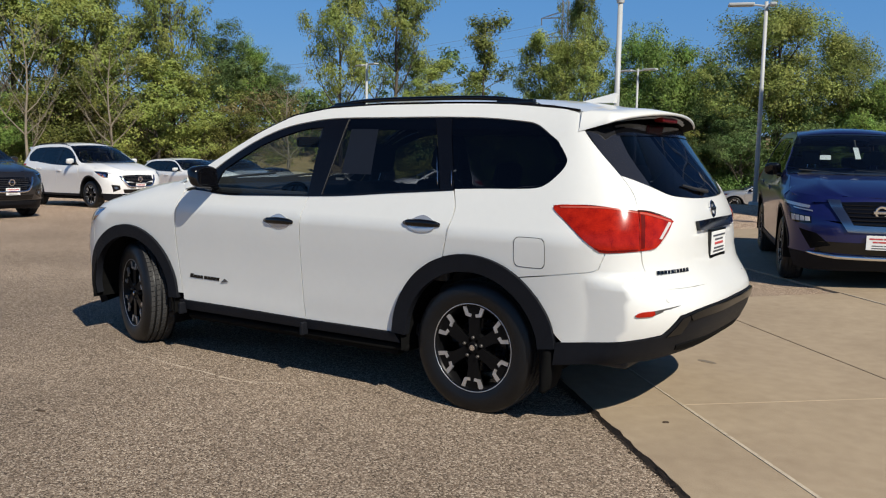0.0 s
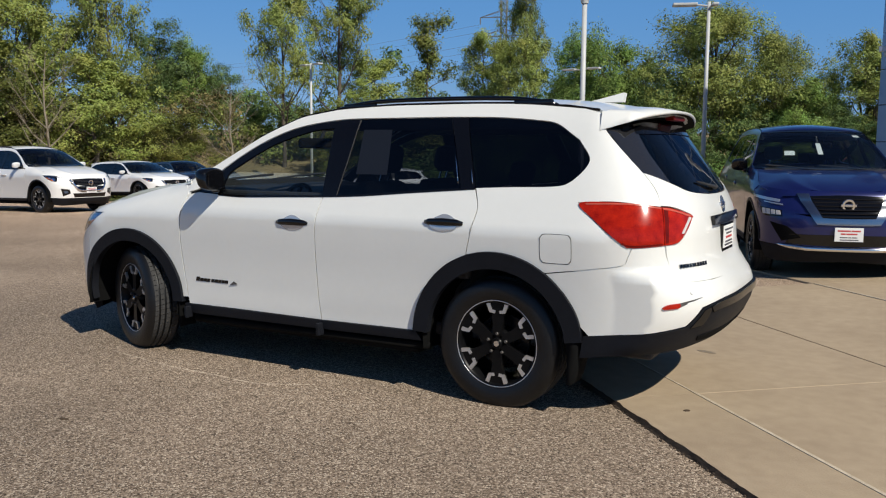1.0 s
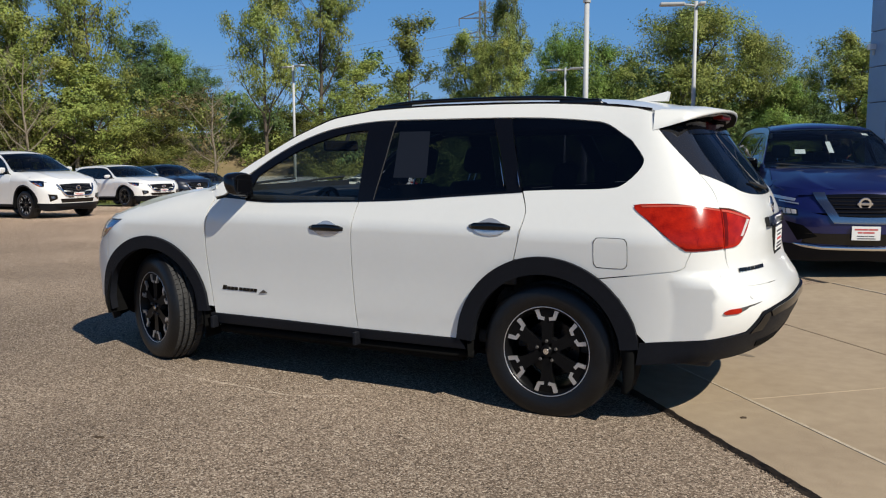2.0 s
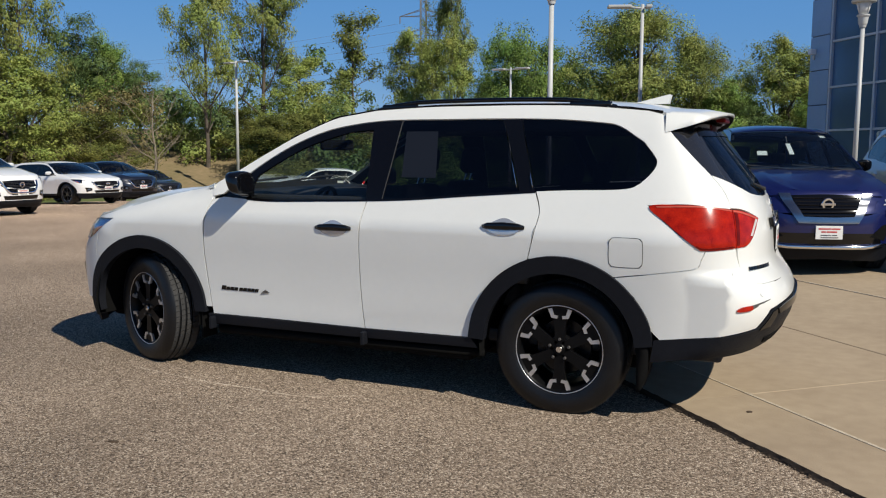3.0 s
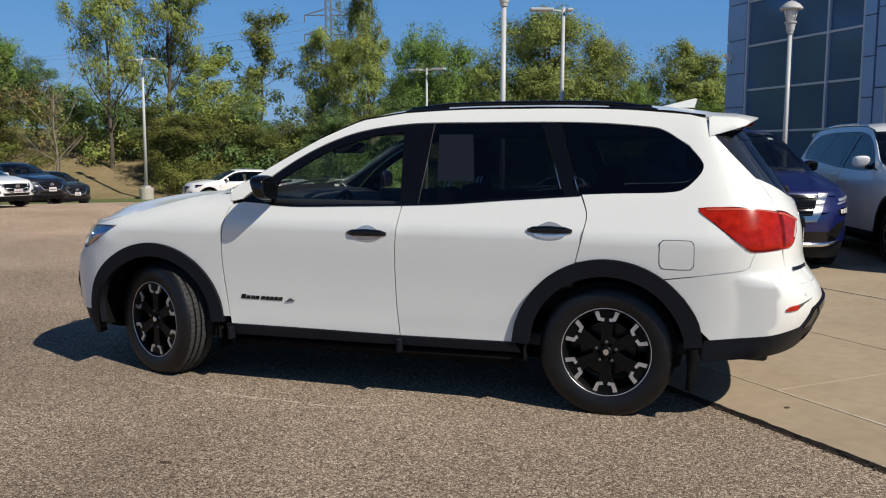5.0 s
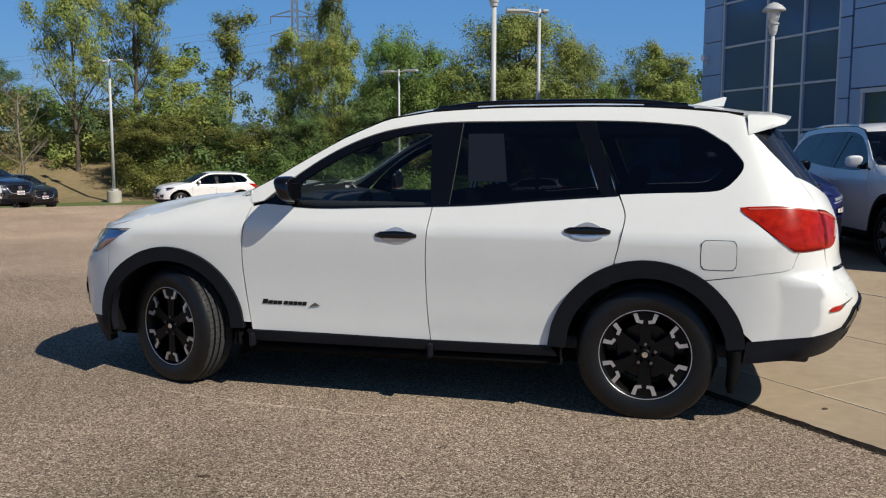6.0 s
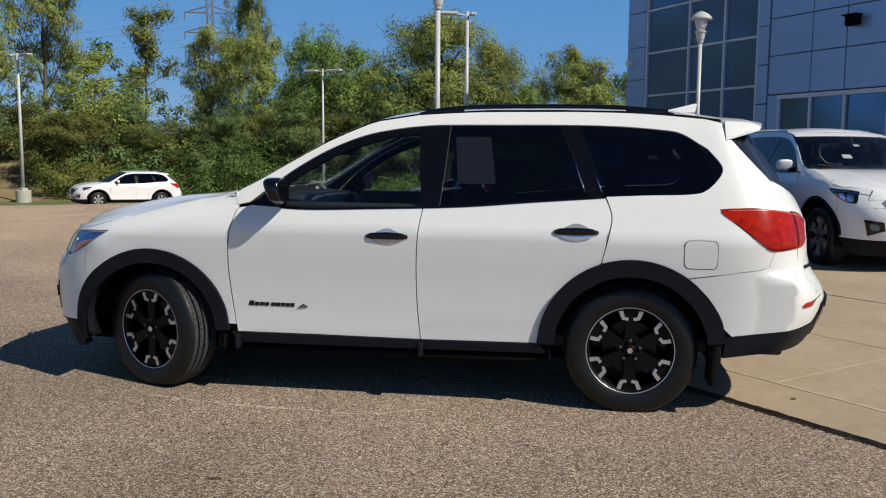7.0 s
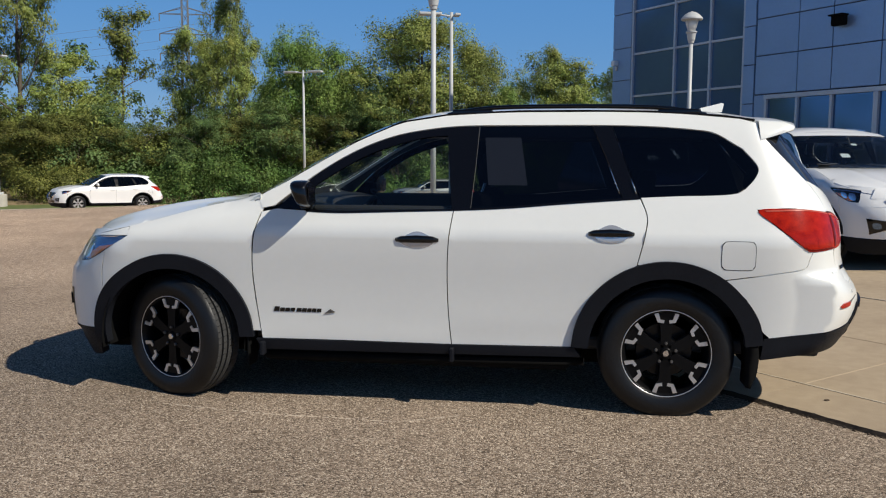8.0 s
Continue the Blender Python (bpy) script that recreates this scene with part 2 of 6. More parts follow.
WINDOWGLASS = material("reflective blue glass", (0.10, 0.17, 0.29), 0.10, 1.0, vary=0.06, scale=0.6, bump=0.02, bump_scale=0.9)
# the sky mirrored in the bay is put into this glass as its own blue
BAYGLASS = material("bay glass with painted sky blue", (0.085, 0.165, 0.30), 0.10, 0.4, vary=0.06, scale=0.6, bump=0.02, bump_scale=0.9)
POLE = material("pale grey painted pole", (0.50, 0.51, 0.50), 0.45, vary=0.06, scale=4)
LENS = material("frosted lamp glass", (0.70, 0.70, 0.67), 0.25, vary=0.05, scale=8)
STEEL = material("lattice steel", (0.18, 0.18, 0.17), 0.6, 0.4, vary=0.15, scale=1)
BARK = material("grey-brown bark", (0.065, 0.050, 0.037), 0.9, second=(0.14, 0.115, 0.088), scale=3, bump=0.8, bump_scale=12)
PALEBARK = material("bleached bare bark", (0.24, 0.205, 0.15), 0.9, vary=0.25, scale=3, bump=0.5, bump_scale=12)
LEAF_OLIVE = leafy("olive leaves", (0.185, 0.215, 0.050), (0.335, 0.375, 0.108), patchy=(0.7, 1.2))
LEAF_GREEN = leafy("fresh green leaves", (0.175, 0.259, 0.049), (0.329, 0.442, 0.119))
LEAF_DARK = leafy("dark green leaves", (0.095, 0.151, 0.049), (0.228, 0.313, 0.105))
LEAF_DEEP = leafy("deep green leaves", (0.070, 0.125, 0.030), (0.215, 0.305, 0.080))
LEAF_SCRUB = leafy("olive scrub leaves", (0.100, 0.112, 0.026), (0.290, 0.295, 0.078))
LEAF_BROWN = leafy("drying scrub leaves", (0.15, 0.125, 0.045), (0.36, 0.31, 0.13))
LEAF_YELLOW = leafy("yellowing leaves", (0.217, 0.254, 0.057), (0.385, 0.425, 0.119), patchy=(0.75, 1.2))

# ---- building blocks ----


def finish(name, bm, mat, parent=None, label="", smooth=False):
    data = bpy.data.meshes.new(name)
    bm.to_mesh(data)
    bm.free()
    data.materials.append(mat)
    if smooth:
        data.shade_smooth()
    ob = new(name, data)
    if parent:
        ob.parent = parent
    if label:
        ob["label"] = label
    return ob


def part(name, bm, mat, parent, label="", smooth=False):
    return finish(name, bm, mat, parent, label, smooth)


def thing(name, label, category, group="", kind=""):
    return tagged(new(name), label, category, group, kind)


def box(bm, lo, hi, bevel=0.0, m=None):
    r = bmesh.ops.create_cube(bm, size=1)
    v = r["verts"]
    size, mid = [h - l for l, h in zip(lo, hi)], [(l + h) / 2 for l, h in zip(lo, hi)]
    for x in v:
        x.co = Vector([c * s + o for c, s, o in zip(x.co, size, mid)])
    if bevel:
        e = list({e for x in v for e in x.link_edges})
        v = list({x for f in bmesh.ops.bevel(bm, geom=e, offset=bevel, segments=2, profile=0.5, affect="EDGES")["faces"] for x in f.verts} | {x for x in v if x.is_valid})
    if m is not None:
        for x in v:
            x.co = m @ x.co
    return bm


def boxed(lo, hi, bevel=0.0, m=None):
    return box(bmesh.new(), lo, hi, bevel, m)


def tube(bm, points, radii, sides=8, caps=True):
    """A round bar along points, its radius given at each."""
    points = [Vector(p) for p in points]
    rings = []
    side = None
    for i, p in enumerate(points):
        d = (points[min(i + 1, len(points) - 1)] - points[max(i - 1, 0)]).normalized()
        if side is None:
            side = d.orthogonal().normalized()
        side = (side - d * side.dot(d)).normalized()
        up = d.cross(side)
        r = radii[i] if isinstance(radii, (list, tuple)) else radii
        rings.append([bm.verts.new(p + side * (r * math.cos(a)) + up * (r * math.sin(a))) for a in (2 * math.pi * k / sides for k in range(sides))])
    for a, b in zip(rings, rings[1:]):
        for k in range(sides):
            bm.faces.new((a[k], a[(k + 1) % sides], b[(k + 1) % sides], b[k]))
    if caps:
        bm.faces.new(rings[0][::-1])
        bm.faces.new(rings[-1])
    return bm


def lathe(profile, sides=48, axis="z"):
    """Turns (radius, height) points round an axis; closed where the radius is 0."""
    bm = bmesh.new()
    rings = []
    for r, h in profile:
        ring = []
        for k in range(sides):
            a = 2 * math.pi * k / sides
            c = (r * math.cos(a), r * math.sin(a), h)
            ring.append(bm.verts.new(c if axis == "z" else (c[0], c[2], c[1])))
        rings.append(ring)
    for a, b in zip(rings, rings[1:]):
        for k in range(sides):
            bm.faces.new((a[k], a[(k + 1) % sides], b[(k + 1) % sides], b[k]))
    bmesh.ops.remove_doubles(bm, verts=bm.verts, dist=1e-5)
    bmesh.ops.recalc_face_normals(bm, faces=bm.faces)
    return bm


def curve_through(points, steps=6, closed=True):
    """A smooth line through points; a third value that is true keeps a point sharp."""
    n = len(points)
    out = []
    for i in range(n if closed else n - 1):
        b, c = points[i], points[(i + 1) % n]
        a = points[i - 1] if (closed or i) else b
        d = points[(i + 2) % n] if (closed or i + 2 < n) else c
        if len(b) > 2 and b[2]:
            a = b
        if len(c) > 2 and c[2]:
            d = c
        k = 1 if (len(b) > 2 and b[2] and len(c) > 2 and c[2]) else steps
        for j in range(k):
            t = j / k
            out.append([0.5 * (2 * b[q] + (c[q] - a[q]) * t + (2 * a[q] - 5 * b[q] + 4 * c[q] - d[q]) * t * t
                               + (3 * b[q] - a[q] - 3 * c[q] + d[q]) * t ** 3) for q in (0, 1)])
    if not closed:
        out.append(list(points[-1][:2]))
    return out


def prism(bm, outline, lo, hi, m=None, inset=0.0):
    """An outline in x and z, pulled from y = lo to y = hi; inset narrows the far end."""
    cx = sum(p[0] for p in outline) / len(outline)
    cz = sum(p[1] for p in outline) / len(outline)
    a = [bm.verts.new((x, lo, z)) for x, z in outline]
    b = [bm.verts.new((cx + (x - cx) * (1 - inset), hi, cz + (z - cz) * (1 - inset))) for x, z in outline]
    n = len(a)
    fs = [bm.faces.new(a), bm.faces.new(b[::-1])] + [bm.faces.new((a[(k + 1) % n], a[k], b[k], b[(k + 1) % n])) for k in range(n)]
    bmesh.ops.recalc_face_normals(bm, faces=fs)
    if m is not None:
        for v in a + b:
            v.co = m @ v.co
    return bm


def skin(name, outline, place, mat, parent, label="", cell=0.08, thick=0.012, off=0.0, steps=6, flip=False, lines=(True, True)):
    """A curved panel: the outline, in a surface's own two coordinates, filled, cut fine, laid on place(a, b), with a turned-in edge."""
    bm = bmesh.new()
    line = curve_through(outline, steps)
    def fill(whole):
        bm = bmesh.new()
        vs = [bm.verts.new((a, b, 0)) for a, b in line]
        if whole:
            bm.faces.new(vs)
        else:
            es = [bm.edges.new((vs[i], vs[(i + 1) % len(vs)])) for i in range(len(vs))]
            bmesh.ops.triangle_fill(bm, use_beauty=True, use_dissolve=False, edges=es)
        for q in (0, 1):
            if not lines[q]:
                continue
            lo, hi = min(p[q] for p in line), max(p[q] for p in line)
            count = max(int((hi - lo) / cell), 1)
            axis = Vector((1, 0, 0)) if q == 0 else Vector((0, 1, 0))
            for i in range(1, count):
                bmesh.ops.bisect_plane(bm, geom=[*bm.verts, *bm.edges, *bm.faces], dist=1e-5, plane_co=axis * (lo + (hi - lo) * (i + 0.0137) / count), plane_no=axis)
        return bm

    want = abs(sum(p[0] * q[1] - q[0] * p[1] for p, q in zip(line, line[1:] + line[:1]))) / 2
    bm.free()
    bm = fill(True)
    if abs(sum(f.calc_area() for f in bm.faces) - want) > 1e-4 + want * 1e-3 or any(len(f.verts) > 60 for f in bm.faces):
        bm.free()
        bm = fill(False)
        bmesh.ops.remove_doubles(bm, verts=bm.verts, dist=0.0012)
        bmesh.ops.dissolve_degenerate(bm, dist=5e-4, edges=bm.edges)
    h = 1e-3
    normals = {}
    for v in bm.verts:
        a, b = v.co.x, v.co.y
        p = Vector(place(a, b))
        n = (Vector(place(a + h, b)) - Vector(place(a - h, b))).cross(Vector(place(a, b + h)) - Vector(place(a, b - h)))
        n = n.normalized() if n.length > 1e-12 else Vector((0, 0, 1))
        n = -n if flip else n
        v.co = p + n * off
        normals[v] = n
    for f in bm.faces:
        f.normal_update()
        if f.normal.dot(normals[f.verts[0]]) < 0:
            f.normal_flip()
    if thick:
        rim = [e for e in bm.edges if e.is_boundary]
        r = bmesh.ops.extrude_edge_only(bm, edges=rim)
        for v in [g for g in r["geom"] if isinstance(g, bmesh.types.BMVert)]:
            near = min((e.other_vert(v) for e in v.link_edges), key=lambda w: (w.co - v.co).length)
            n = normals.get(near, Vector((0, 0, 1)))
            v.co = v.co - n * thick
            normals[v] = None
    bm.verts.index_update()
    data = bpy.data.meshes.new(name)
    order = list(bm.verts)
    bm.to_mesh(data)
    values = []
    rimmed = {v.index for v in order if normals[v] is None}
    for poly in data.polygons:
        edge = any(i in rimmed for i in poly.vertices)
        for i in poly.vertices:
            values.append(poly.normal[:] if edge else normals[order[i]][:])
    data.shade_smooth()
    data.normals_split_custom_set(values)
    bm.free()
    data.materials.append(mat)
    ob = new(name, data)
    ob.parent = parent
    if label:
        ob["label"] = label
    return ob

# ---- ground ----


def fall(x, y):
    """Height of the lot, which rises a little to the building and falls away gently further out."""
    r = max(math.hypot(x, y) - 3, 0)
    r = min(r, 60)
    up = min(max(0.741 * x + 0.671 * y - 3.3, 0) * 0.032, 0.16) * min(max((34 - r) / 12, 0), 1)
    return up - 0.0007 * r * r - 0.03 * min(max(r - 25, 0), 9)


def ground_sheet():
    verts, faces = [(0, 0, 0)], []
    rings = [0.5 + 0.75 * i for i in range(100)] + [80, 95, 120, 160, 240, 400, 800, 1600, 3000]
    sides = 144
    for r in rings:
        for k in range(sides):
            a = 2 * math.pi * k / sides
            x, y = r * math.cos(a), r * math.sin(a)
            verts.append((x, y, fall(x, y)))
    for k in range(sides):
        faces.append((0, 1 + k, 1 + (k + 1) % sides))
    for i in range(len(rings) - 1):
        a, b = 1 + i * sides, 1 + (i + 1) * sides
        for k in range(sides):
            j = (k + 1) % sides
            faces.append((a + k, b + k, b + j, a + j))
    data = bpy.data.meshes.new("ground")
    data.from_pydata(verts, [], faces)
    data.shade_smooth()
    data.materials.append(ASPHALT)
    return tagged(new("ground", data), "brown-grey weathered asphalt of the car park", "asphalt ground", kind="structure")


ground_sheet()

# the concrete apron, in its own two directions: along the edge, and across it
ALONG, ACROSS = Vector((0.671, -0.741, 0)), Vector((0.741, 0.671, 0))
apron = tagged(new("pavement"), "sand-coloured concrete apron slabs with open joints", "pavement", kind="structure")


def slab(a0, a1, b0, b1, worn):
    bm = bmesh.new()
    n = 40 if worn else 2
    rnd = random.Random(int(a0 * 100 + b0 * 10))
    near = [ACROSS * (a0 + (rnd.uniform(-0.012, 0.012) if worn else 0)) + ALONG * (b0 + (b1 - b0) * i / (n - 1)) for i in range(n)]
    far = [ACROSS * a1 + ALONG * (b0 + (b1 - b0) * i / (n - 1)) for i in range(n)]
    loop = near + far[::-1]
    top = [bm.verts.new((p.x, p.y, fall(p.x, p.y) + 0.022)) for p in loop]
    low = [bm.verts.new((p.x, p.y, fall(p.x, p.y) - 0.06)) for p in loop]
    bm.faces.new(top)
    for i in range(len(loop)):
        bm.faces.new((top[i - 1], low[i - 1], low[i], top[i]))
    bmesh.ops.recalc_face_normals(bm, faces=bm.faces)
    rim = [e for e in bm.edges if all(v in set(top) for v in e.verts)]
    if not worn:
        bmesh.ops.bevel(bm, geom=rim, offset=0.003, segments=1, profile=0.5, affect="EDGES")
    part("slab", bm, CONCRETE, apron)


rows_a = [1.14, 1.68, 3.26, 4.95]
rows_b = [-1.65, 1.74, 4.85, 7.9]
for i in range(3):
    for j in range(3):
        slab(rows_a[i], rows_a[i + 1] - 0.014, rows_b[j], rows_b[j + 1] - 0.005, i == 0)
# further out the apron runs on under the parked cars
for a, b in zip((4.95, 6.6, 8.3, 10.0), (6.6, 8.3, 10.0, 11.7)):
    for c, d in zip((-8.5, -5.1, -1.65, 1.74, 4.85), (-5.1, -1.65, 1.74, 4.85, 7.9)):
        slab(a, b - 0.012, c, d - 0.005, False)
filler = bmesh.new()
for a, lo, hi, thick in ((1.671, -1.6, 1.7, 0.0045), (1.672, 1.7, 7.8, 0.008), (4.943, -1.6, 7.8, 0.008)):
    z = 0.0255 + max(a - 3.3, 0) * 0.032
    m = Matrix(((ALONG.x, ACROSS.x, 0, 0), (ALONG.y, ACROSS.y, 0, 0), (0, 0, 1, 0), (0, 0, 0, 1)))
    box(filler, (lo, a - 0.004 - thick, -0.03), (hi, a + thick, z), 0, m)
part("joint_sealant", filler, SEALANT, apron, "pale sealed joint")
grit = bmesh.new()
rnd = random.Random(5)
for i in range(520):
    b = rnd.uniform(-1.6, 6.5)
    p = ACROSS * (1.124 - abs(rnd.gauss(0, 0.014))) + ALONG * b
    r = bmesh.ops.create_icosphere(grit, subdivisions=1, radius=rnd.uniform(0.003, 0.009))
    bmesh.ops.translate(grit, verts=r["verts"], vec=(p.x, p.y, 0.002))
rim = []
for i in range(420):
    b = -1.64 + 8.2 * i / 419
    wide = 0.001 + 0.008 * noise.noise(Vector((b * 9, 0, 2))) + rnd.uniform(0, 0.006)
    hung = 0.019 + 0.006 * noise.noise(Vector((b * 14, 3, 0)))
    rim.append([grit.verts.new((*(ACROSS * a + ALONG * b).xy, z)) for a, z in ((1.119 - wide, 0.001), (1.122, hung * 0.55), (1.129 + rnd.uniform(0, 0.004), hung + 0.005), (1.15, 0.0))])
for a, b in zip(rim, rim[1:]):
    for j in range(3):
        grit.faces.new((a[j], a[j + 1], b[j + 1], b[j]))
tagged(finish("edge_grit", grit, TAR), "dark crumbled asphalt along the concrete edge", "grit", kind="stuff")


def stain(name, x, y, sx, sy, turn, mat, label, category):
    bm = bmesh.new()
    pts = []
    rnd = random.Random(int(abs(x) * 100))
    for k in range(18):
        a = 2 * math.pi * k / 18
        w = rnd.uniform(0.75, 1.1)
        pts.append(Vector((math.cos(a) * sx * w, math.sin(a) * sy * w, 0)))
    m = pose(x, y, 0, 0, 0, turn)
    top = [bm.verts.new(m @ (p + Vector((0, 0, 0.006)))) for p in pts]
    low = [bm.verts.new(m @ (p * 1.15)) for p in pts]
    bm.faces.new(top)
    for i in range(18):
        bm.faces.new((top[i - 1], low[i - 1], low[i], top[i]))
    return tagged(finish(name, bm, mat), label, category)


LEAFDEAD = material("dead brown leaf", (0.07, 0.045, 0.025), 0.8, vary=0.3, scale=30)
stain("fallen_leaf", -0.43, -2.306, 0.03, 0.012, 10, LEAFDEAD, "small dead brown leaf lying on the asphalt", "leaf")
stain("fallen_leaf", 2.433, -0.541, 0.016, 0.012, 30, LEAFDEAD, "small dark leaf lying on the concrete", "leaf").location.z = 0.022
OIL = material("damp stain", (0.21, 0.165, 0.11), 0.6, vary=0.15, scale=12)
spot = stain("oil_spot", 2.23, 0.95, 0.075, 0.03, -20, OIL, "small dark damp spot on the concrete", "stain")
spot.location.z = 0.018

CHALK = material("worn pale line", (0.38, 0.31, 0.235), 0.9, second=(0.50, 0.42, 0.33), scale=30)
line = curve_through([(-1.5, -1.10), (-0.975, -1.187), (-0.677, -1.222), (-0.384, -1.228), (-0.149, -1.25), (0.03, -1.225), (0.30, -1.08)], 30, False)
bm = bmesh.new()
rnd = random.Random(8)
for (x0, y0), (x1, y1) in zip(line, line[1:]):
    if rnd.random() < 0.25:
        continue
    w = rnd.uniform(0.003, 0.009)
    n = Vector((y0 - y1, x1 - x0)).normalized() * w
    d = rnd.uniform(-0.005, 0.005)
    q = [bm.verts.new(c) for c in ((x0 - n.x, y0 - n.y + d, 0), (x1 - n.x, y1 - n.y + d, 0), (x1 * 0.5 + x0 * 0.5, (y1 + y0) / 2 + d, 0.003), (x1 + n.x, y1 + n.y + d, 0), (x0 + n.x, y0 + n.y + d, 0))]
    bm.faces.new((q[0], q[1], q[2]))
    bm.faces.new((q[1], q[3], q[2]))
    bm.faces.new((q[3], q[4], q[2]))
    bm.faces.new((q[4], q[0], q[2]))
tagged(finish("worn_line", bm, CHALK), "faint worn pale curved line on the asphalt", "line mark", kind="stuff")

# verge: kerb, mown strip and rising bank, beyond the lot


def band(name, mat, profile, label, category, a0=60, a1=190, step=1.0, kind="structure"):
    """A strip that runs round the lot; profile: (distance, height over the lot)."""
    verts, faces = [], []
    n = int((a1 - a0) / step) + 1
    for i in range(n):
        a = radians(a0 + (a1 - a0) * i / (n - 1))
        for r, h in profile:
            w = r + (1.4 * noise.noise(Vector((a * 6, r * 0.1, 0))) if r > 54 else 0)
            x, y = w * math.cos(a), w * math.sin(a)
            k = h + (0.45 * noise.noise(Vector((x * 0.15, y * 0.15, 3))) if r > 58 else 0)
            verts.append((x, y, fall(x, y) + k))
    m = len(profile)
    for i in range(n - 1):
        for j in range(m - 1):
            a = i * m + j
            faces.append((a, a + 1, a + m + 1, a + m))
    data = bpy.data.meshes.new(name)
    data.from_pydata(verts, [], faces)
    bm = bmesh.new()
    bm.from_mesh(data)
    bmesh.ops.recalc_face_normals(bm, faces=bm.faces)
    bm.to_mesh(data)
    bm.free()
    data.materials.append(mat)
    return tagged(new(name, data), label, category, kind=kind)


band("kerb", KERB, [(51.6, -0.1), (51.62, 0.13), (51.66, 0.15), (51.9, 0.15), (51.9, -0.1)], "pale concrete kerb along the lot", "kerb")
band("verge", GRASS, [(51.88, 0.05), (51.9, 0.14), (53.5, 0.25), (55.5, 0.45)], "mown green grass verge behind the kerb", "grass")
band("bank", DRY, [(55.4, 0.42), (58, 0.9), (62, 2.2), (68, 4.0), (76, 5.2), (90, 6.5), (120, 7.0), (200, 4.0)], "rough bank of dry grass under the trees", "bank")

# ---- the building ----
FACE = Matrix.Translation((2.48, 21.97, -0.25)) @ pose(0, 0, 0, 0, 0, -55)
# local x runs along the front towards the street, local y into the building, z up from its foot
building = tagged(new("showroom_building"), "grey-blue metal-panelled showroom with tall blue glazing", "building")
building.matrix_world = FACE
HIGH = 10.9


def bpart(name, lo, hi, mat, bevel=0.0, parent=None, label=""):
    return part(name, boxed(lo, hi, bevel), mat, parent or building, label)


bpart("backing_wall", (-0.16, 0.06, 0), (0.72, 9, HIGH), JOINT)
bpart("backing_wall", (5.24, 0.06, 3.27), (16, 9, HIGH), JOINT)
bpart("backing_wall", (5.24, 0.06, 0), (6.0, 9, 3.27), JOINT)
bpart("backing_wall", (12.5, 0.06, 0), (16, 9, 3.27), JOINT)
bpart("parapet", (-0.2, -0.05, HIGH), (16.1, 9, HIGH + 0.3), PANEL)
bpart("floor_slab", (0.72, 0.4, 0), (12.5, 9, 0.1), JOINT)
joints = [0.0, 1.1, 2.05, 3.08, 4.07, 5.05, 6.1, 7.15, 8.2, 9.25, HIGH]
for lo, hi in zip(joints, joints[1:]):
    bpart("wall_panel", (-0.16, 0, lo + 0.012), (0.70, 0.07, hi - 0.012), PANEL, 0.006)
    bpart("wall_panel", (5.26, -0.02, lo + 0.012), (5.62, 0.07, hi - 0.012), PANEL, 0.006)
rows_z = [3.30, 4.27, 5.20, 6.1, 7.15, 8.2, 9.25, HIGH]
for lo, hi in zip(rows_z, rows_z[1:]):
    for a, b in zip((5.65, 6.96, 7.93, 9.2, 10.5, 11.8, 13.1, 14.5), (6.96, 7.93, 9.2, 10.5, 11.8, 13.1, 14.5, 16)):
        bpart("wall_panel", (a + 0.012, 0, lo + 0.012), (b - 0.012, 0.07, hi - 0.012), PANEL, 0.006)
for a, b in ((12.5, 14.2), (14.2, 16)):
    bpart("wall_panel", (a + 0.012, 0, 0.1), (b - 0.012, 0.07, 3.28), PANEL, 0.006)
bpart("wall_panel", (5.65, 0, 0.1), (5.98, 0.07, 3.28), PANEL, 0.006)
# tall glazed bay
xs = [0.76, 2.61, 4.01, 5.22]
zs = [0.1, 1.2, 2.35, 3.56, 4.83, 6.1, 7.35, 8.6, 9.8, 10.65]
for x in xs:
    bpart("mullion", (x - 0.035, 0.0, 0.05), (x + 0.035, 0.16, HIGH - 0.2), MULLION, 0.006)
for z in zs:
    bpart("transom", (xs[0] + 0.035, 0.02, z - 0.03), (xs[-1] - 0.035, 0.15, z + 0.03), MULLION, 0.006)
for a, b in zip(xs, xs[1:]):
    for lo, hi in zip(zs, zs[1:]):
        bpart("pane", (a + 0.034, 0.08, lo + 0.029), (b - 0.034, 0.1, hi - 0.029), BAYGLASS)
# lower strip of windows
bpart("head_frame", (5.98, -0.03, 3.17), (12.52, 0.12, 3.28), MULLION, 0.008)
bpart("sill_frame", (5.98, -0.03, 0.5), (12.52, 0.12, 0.6), MULLION, 0.008)
bpart("sill_wall", (5.98, 0.0, 0), (12.52, 0.3, 0.5), PANEL)
bpart("transom", (6.06, -0.01, 1.98), (12.45, 0.11, 2.05), MULLION, 0.006)
ws = [6.03, 6.99, 7.97, 9.13, 10.2, 11.3, 12.46]
for i, x in enumerate(ws):
    wide = 0.06 if i == 3 else 0.035
    bpart("mullion", (x - wide, -0.02, 0.6), (x + wide, 0.115, 3.17), MULLION, 0.006)
for i, (a, b) in enumerate(zip(ws, ws[1:])):
    for lo, hi in ((0.6, 1.985), (2.045, 3.17)):
        bpart("pane", (a + 0.034, 0.05, lo), (b - 0.034, 0.07, hi), WINDOWGLASS)
# the camera box and the flood light on the front
unit = tagged(new("security_camera"), "small white box camera on the building corner", "camera")
unit.matrix_world = FACE @ pose(0.03, -0.09, 4.62)
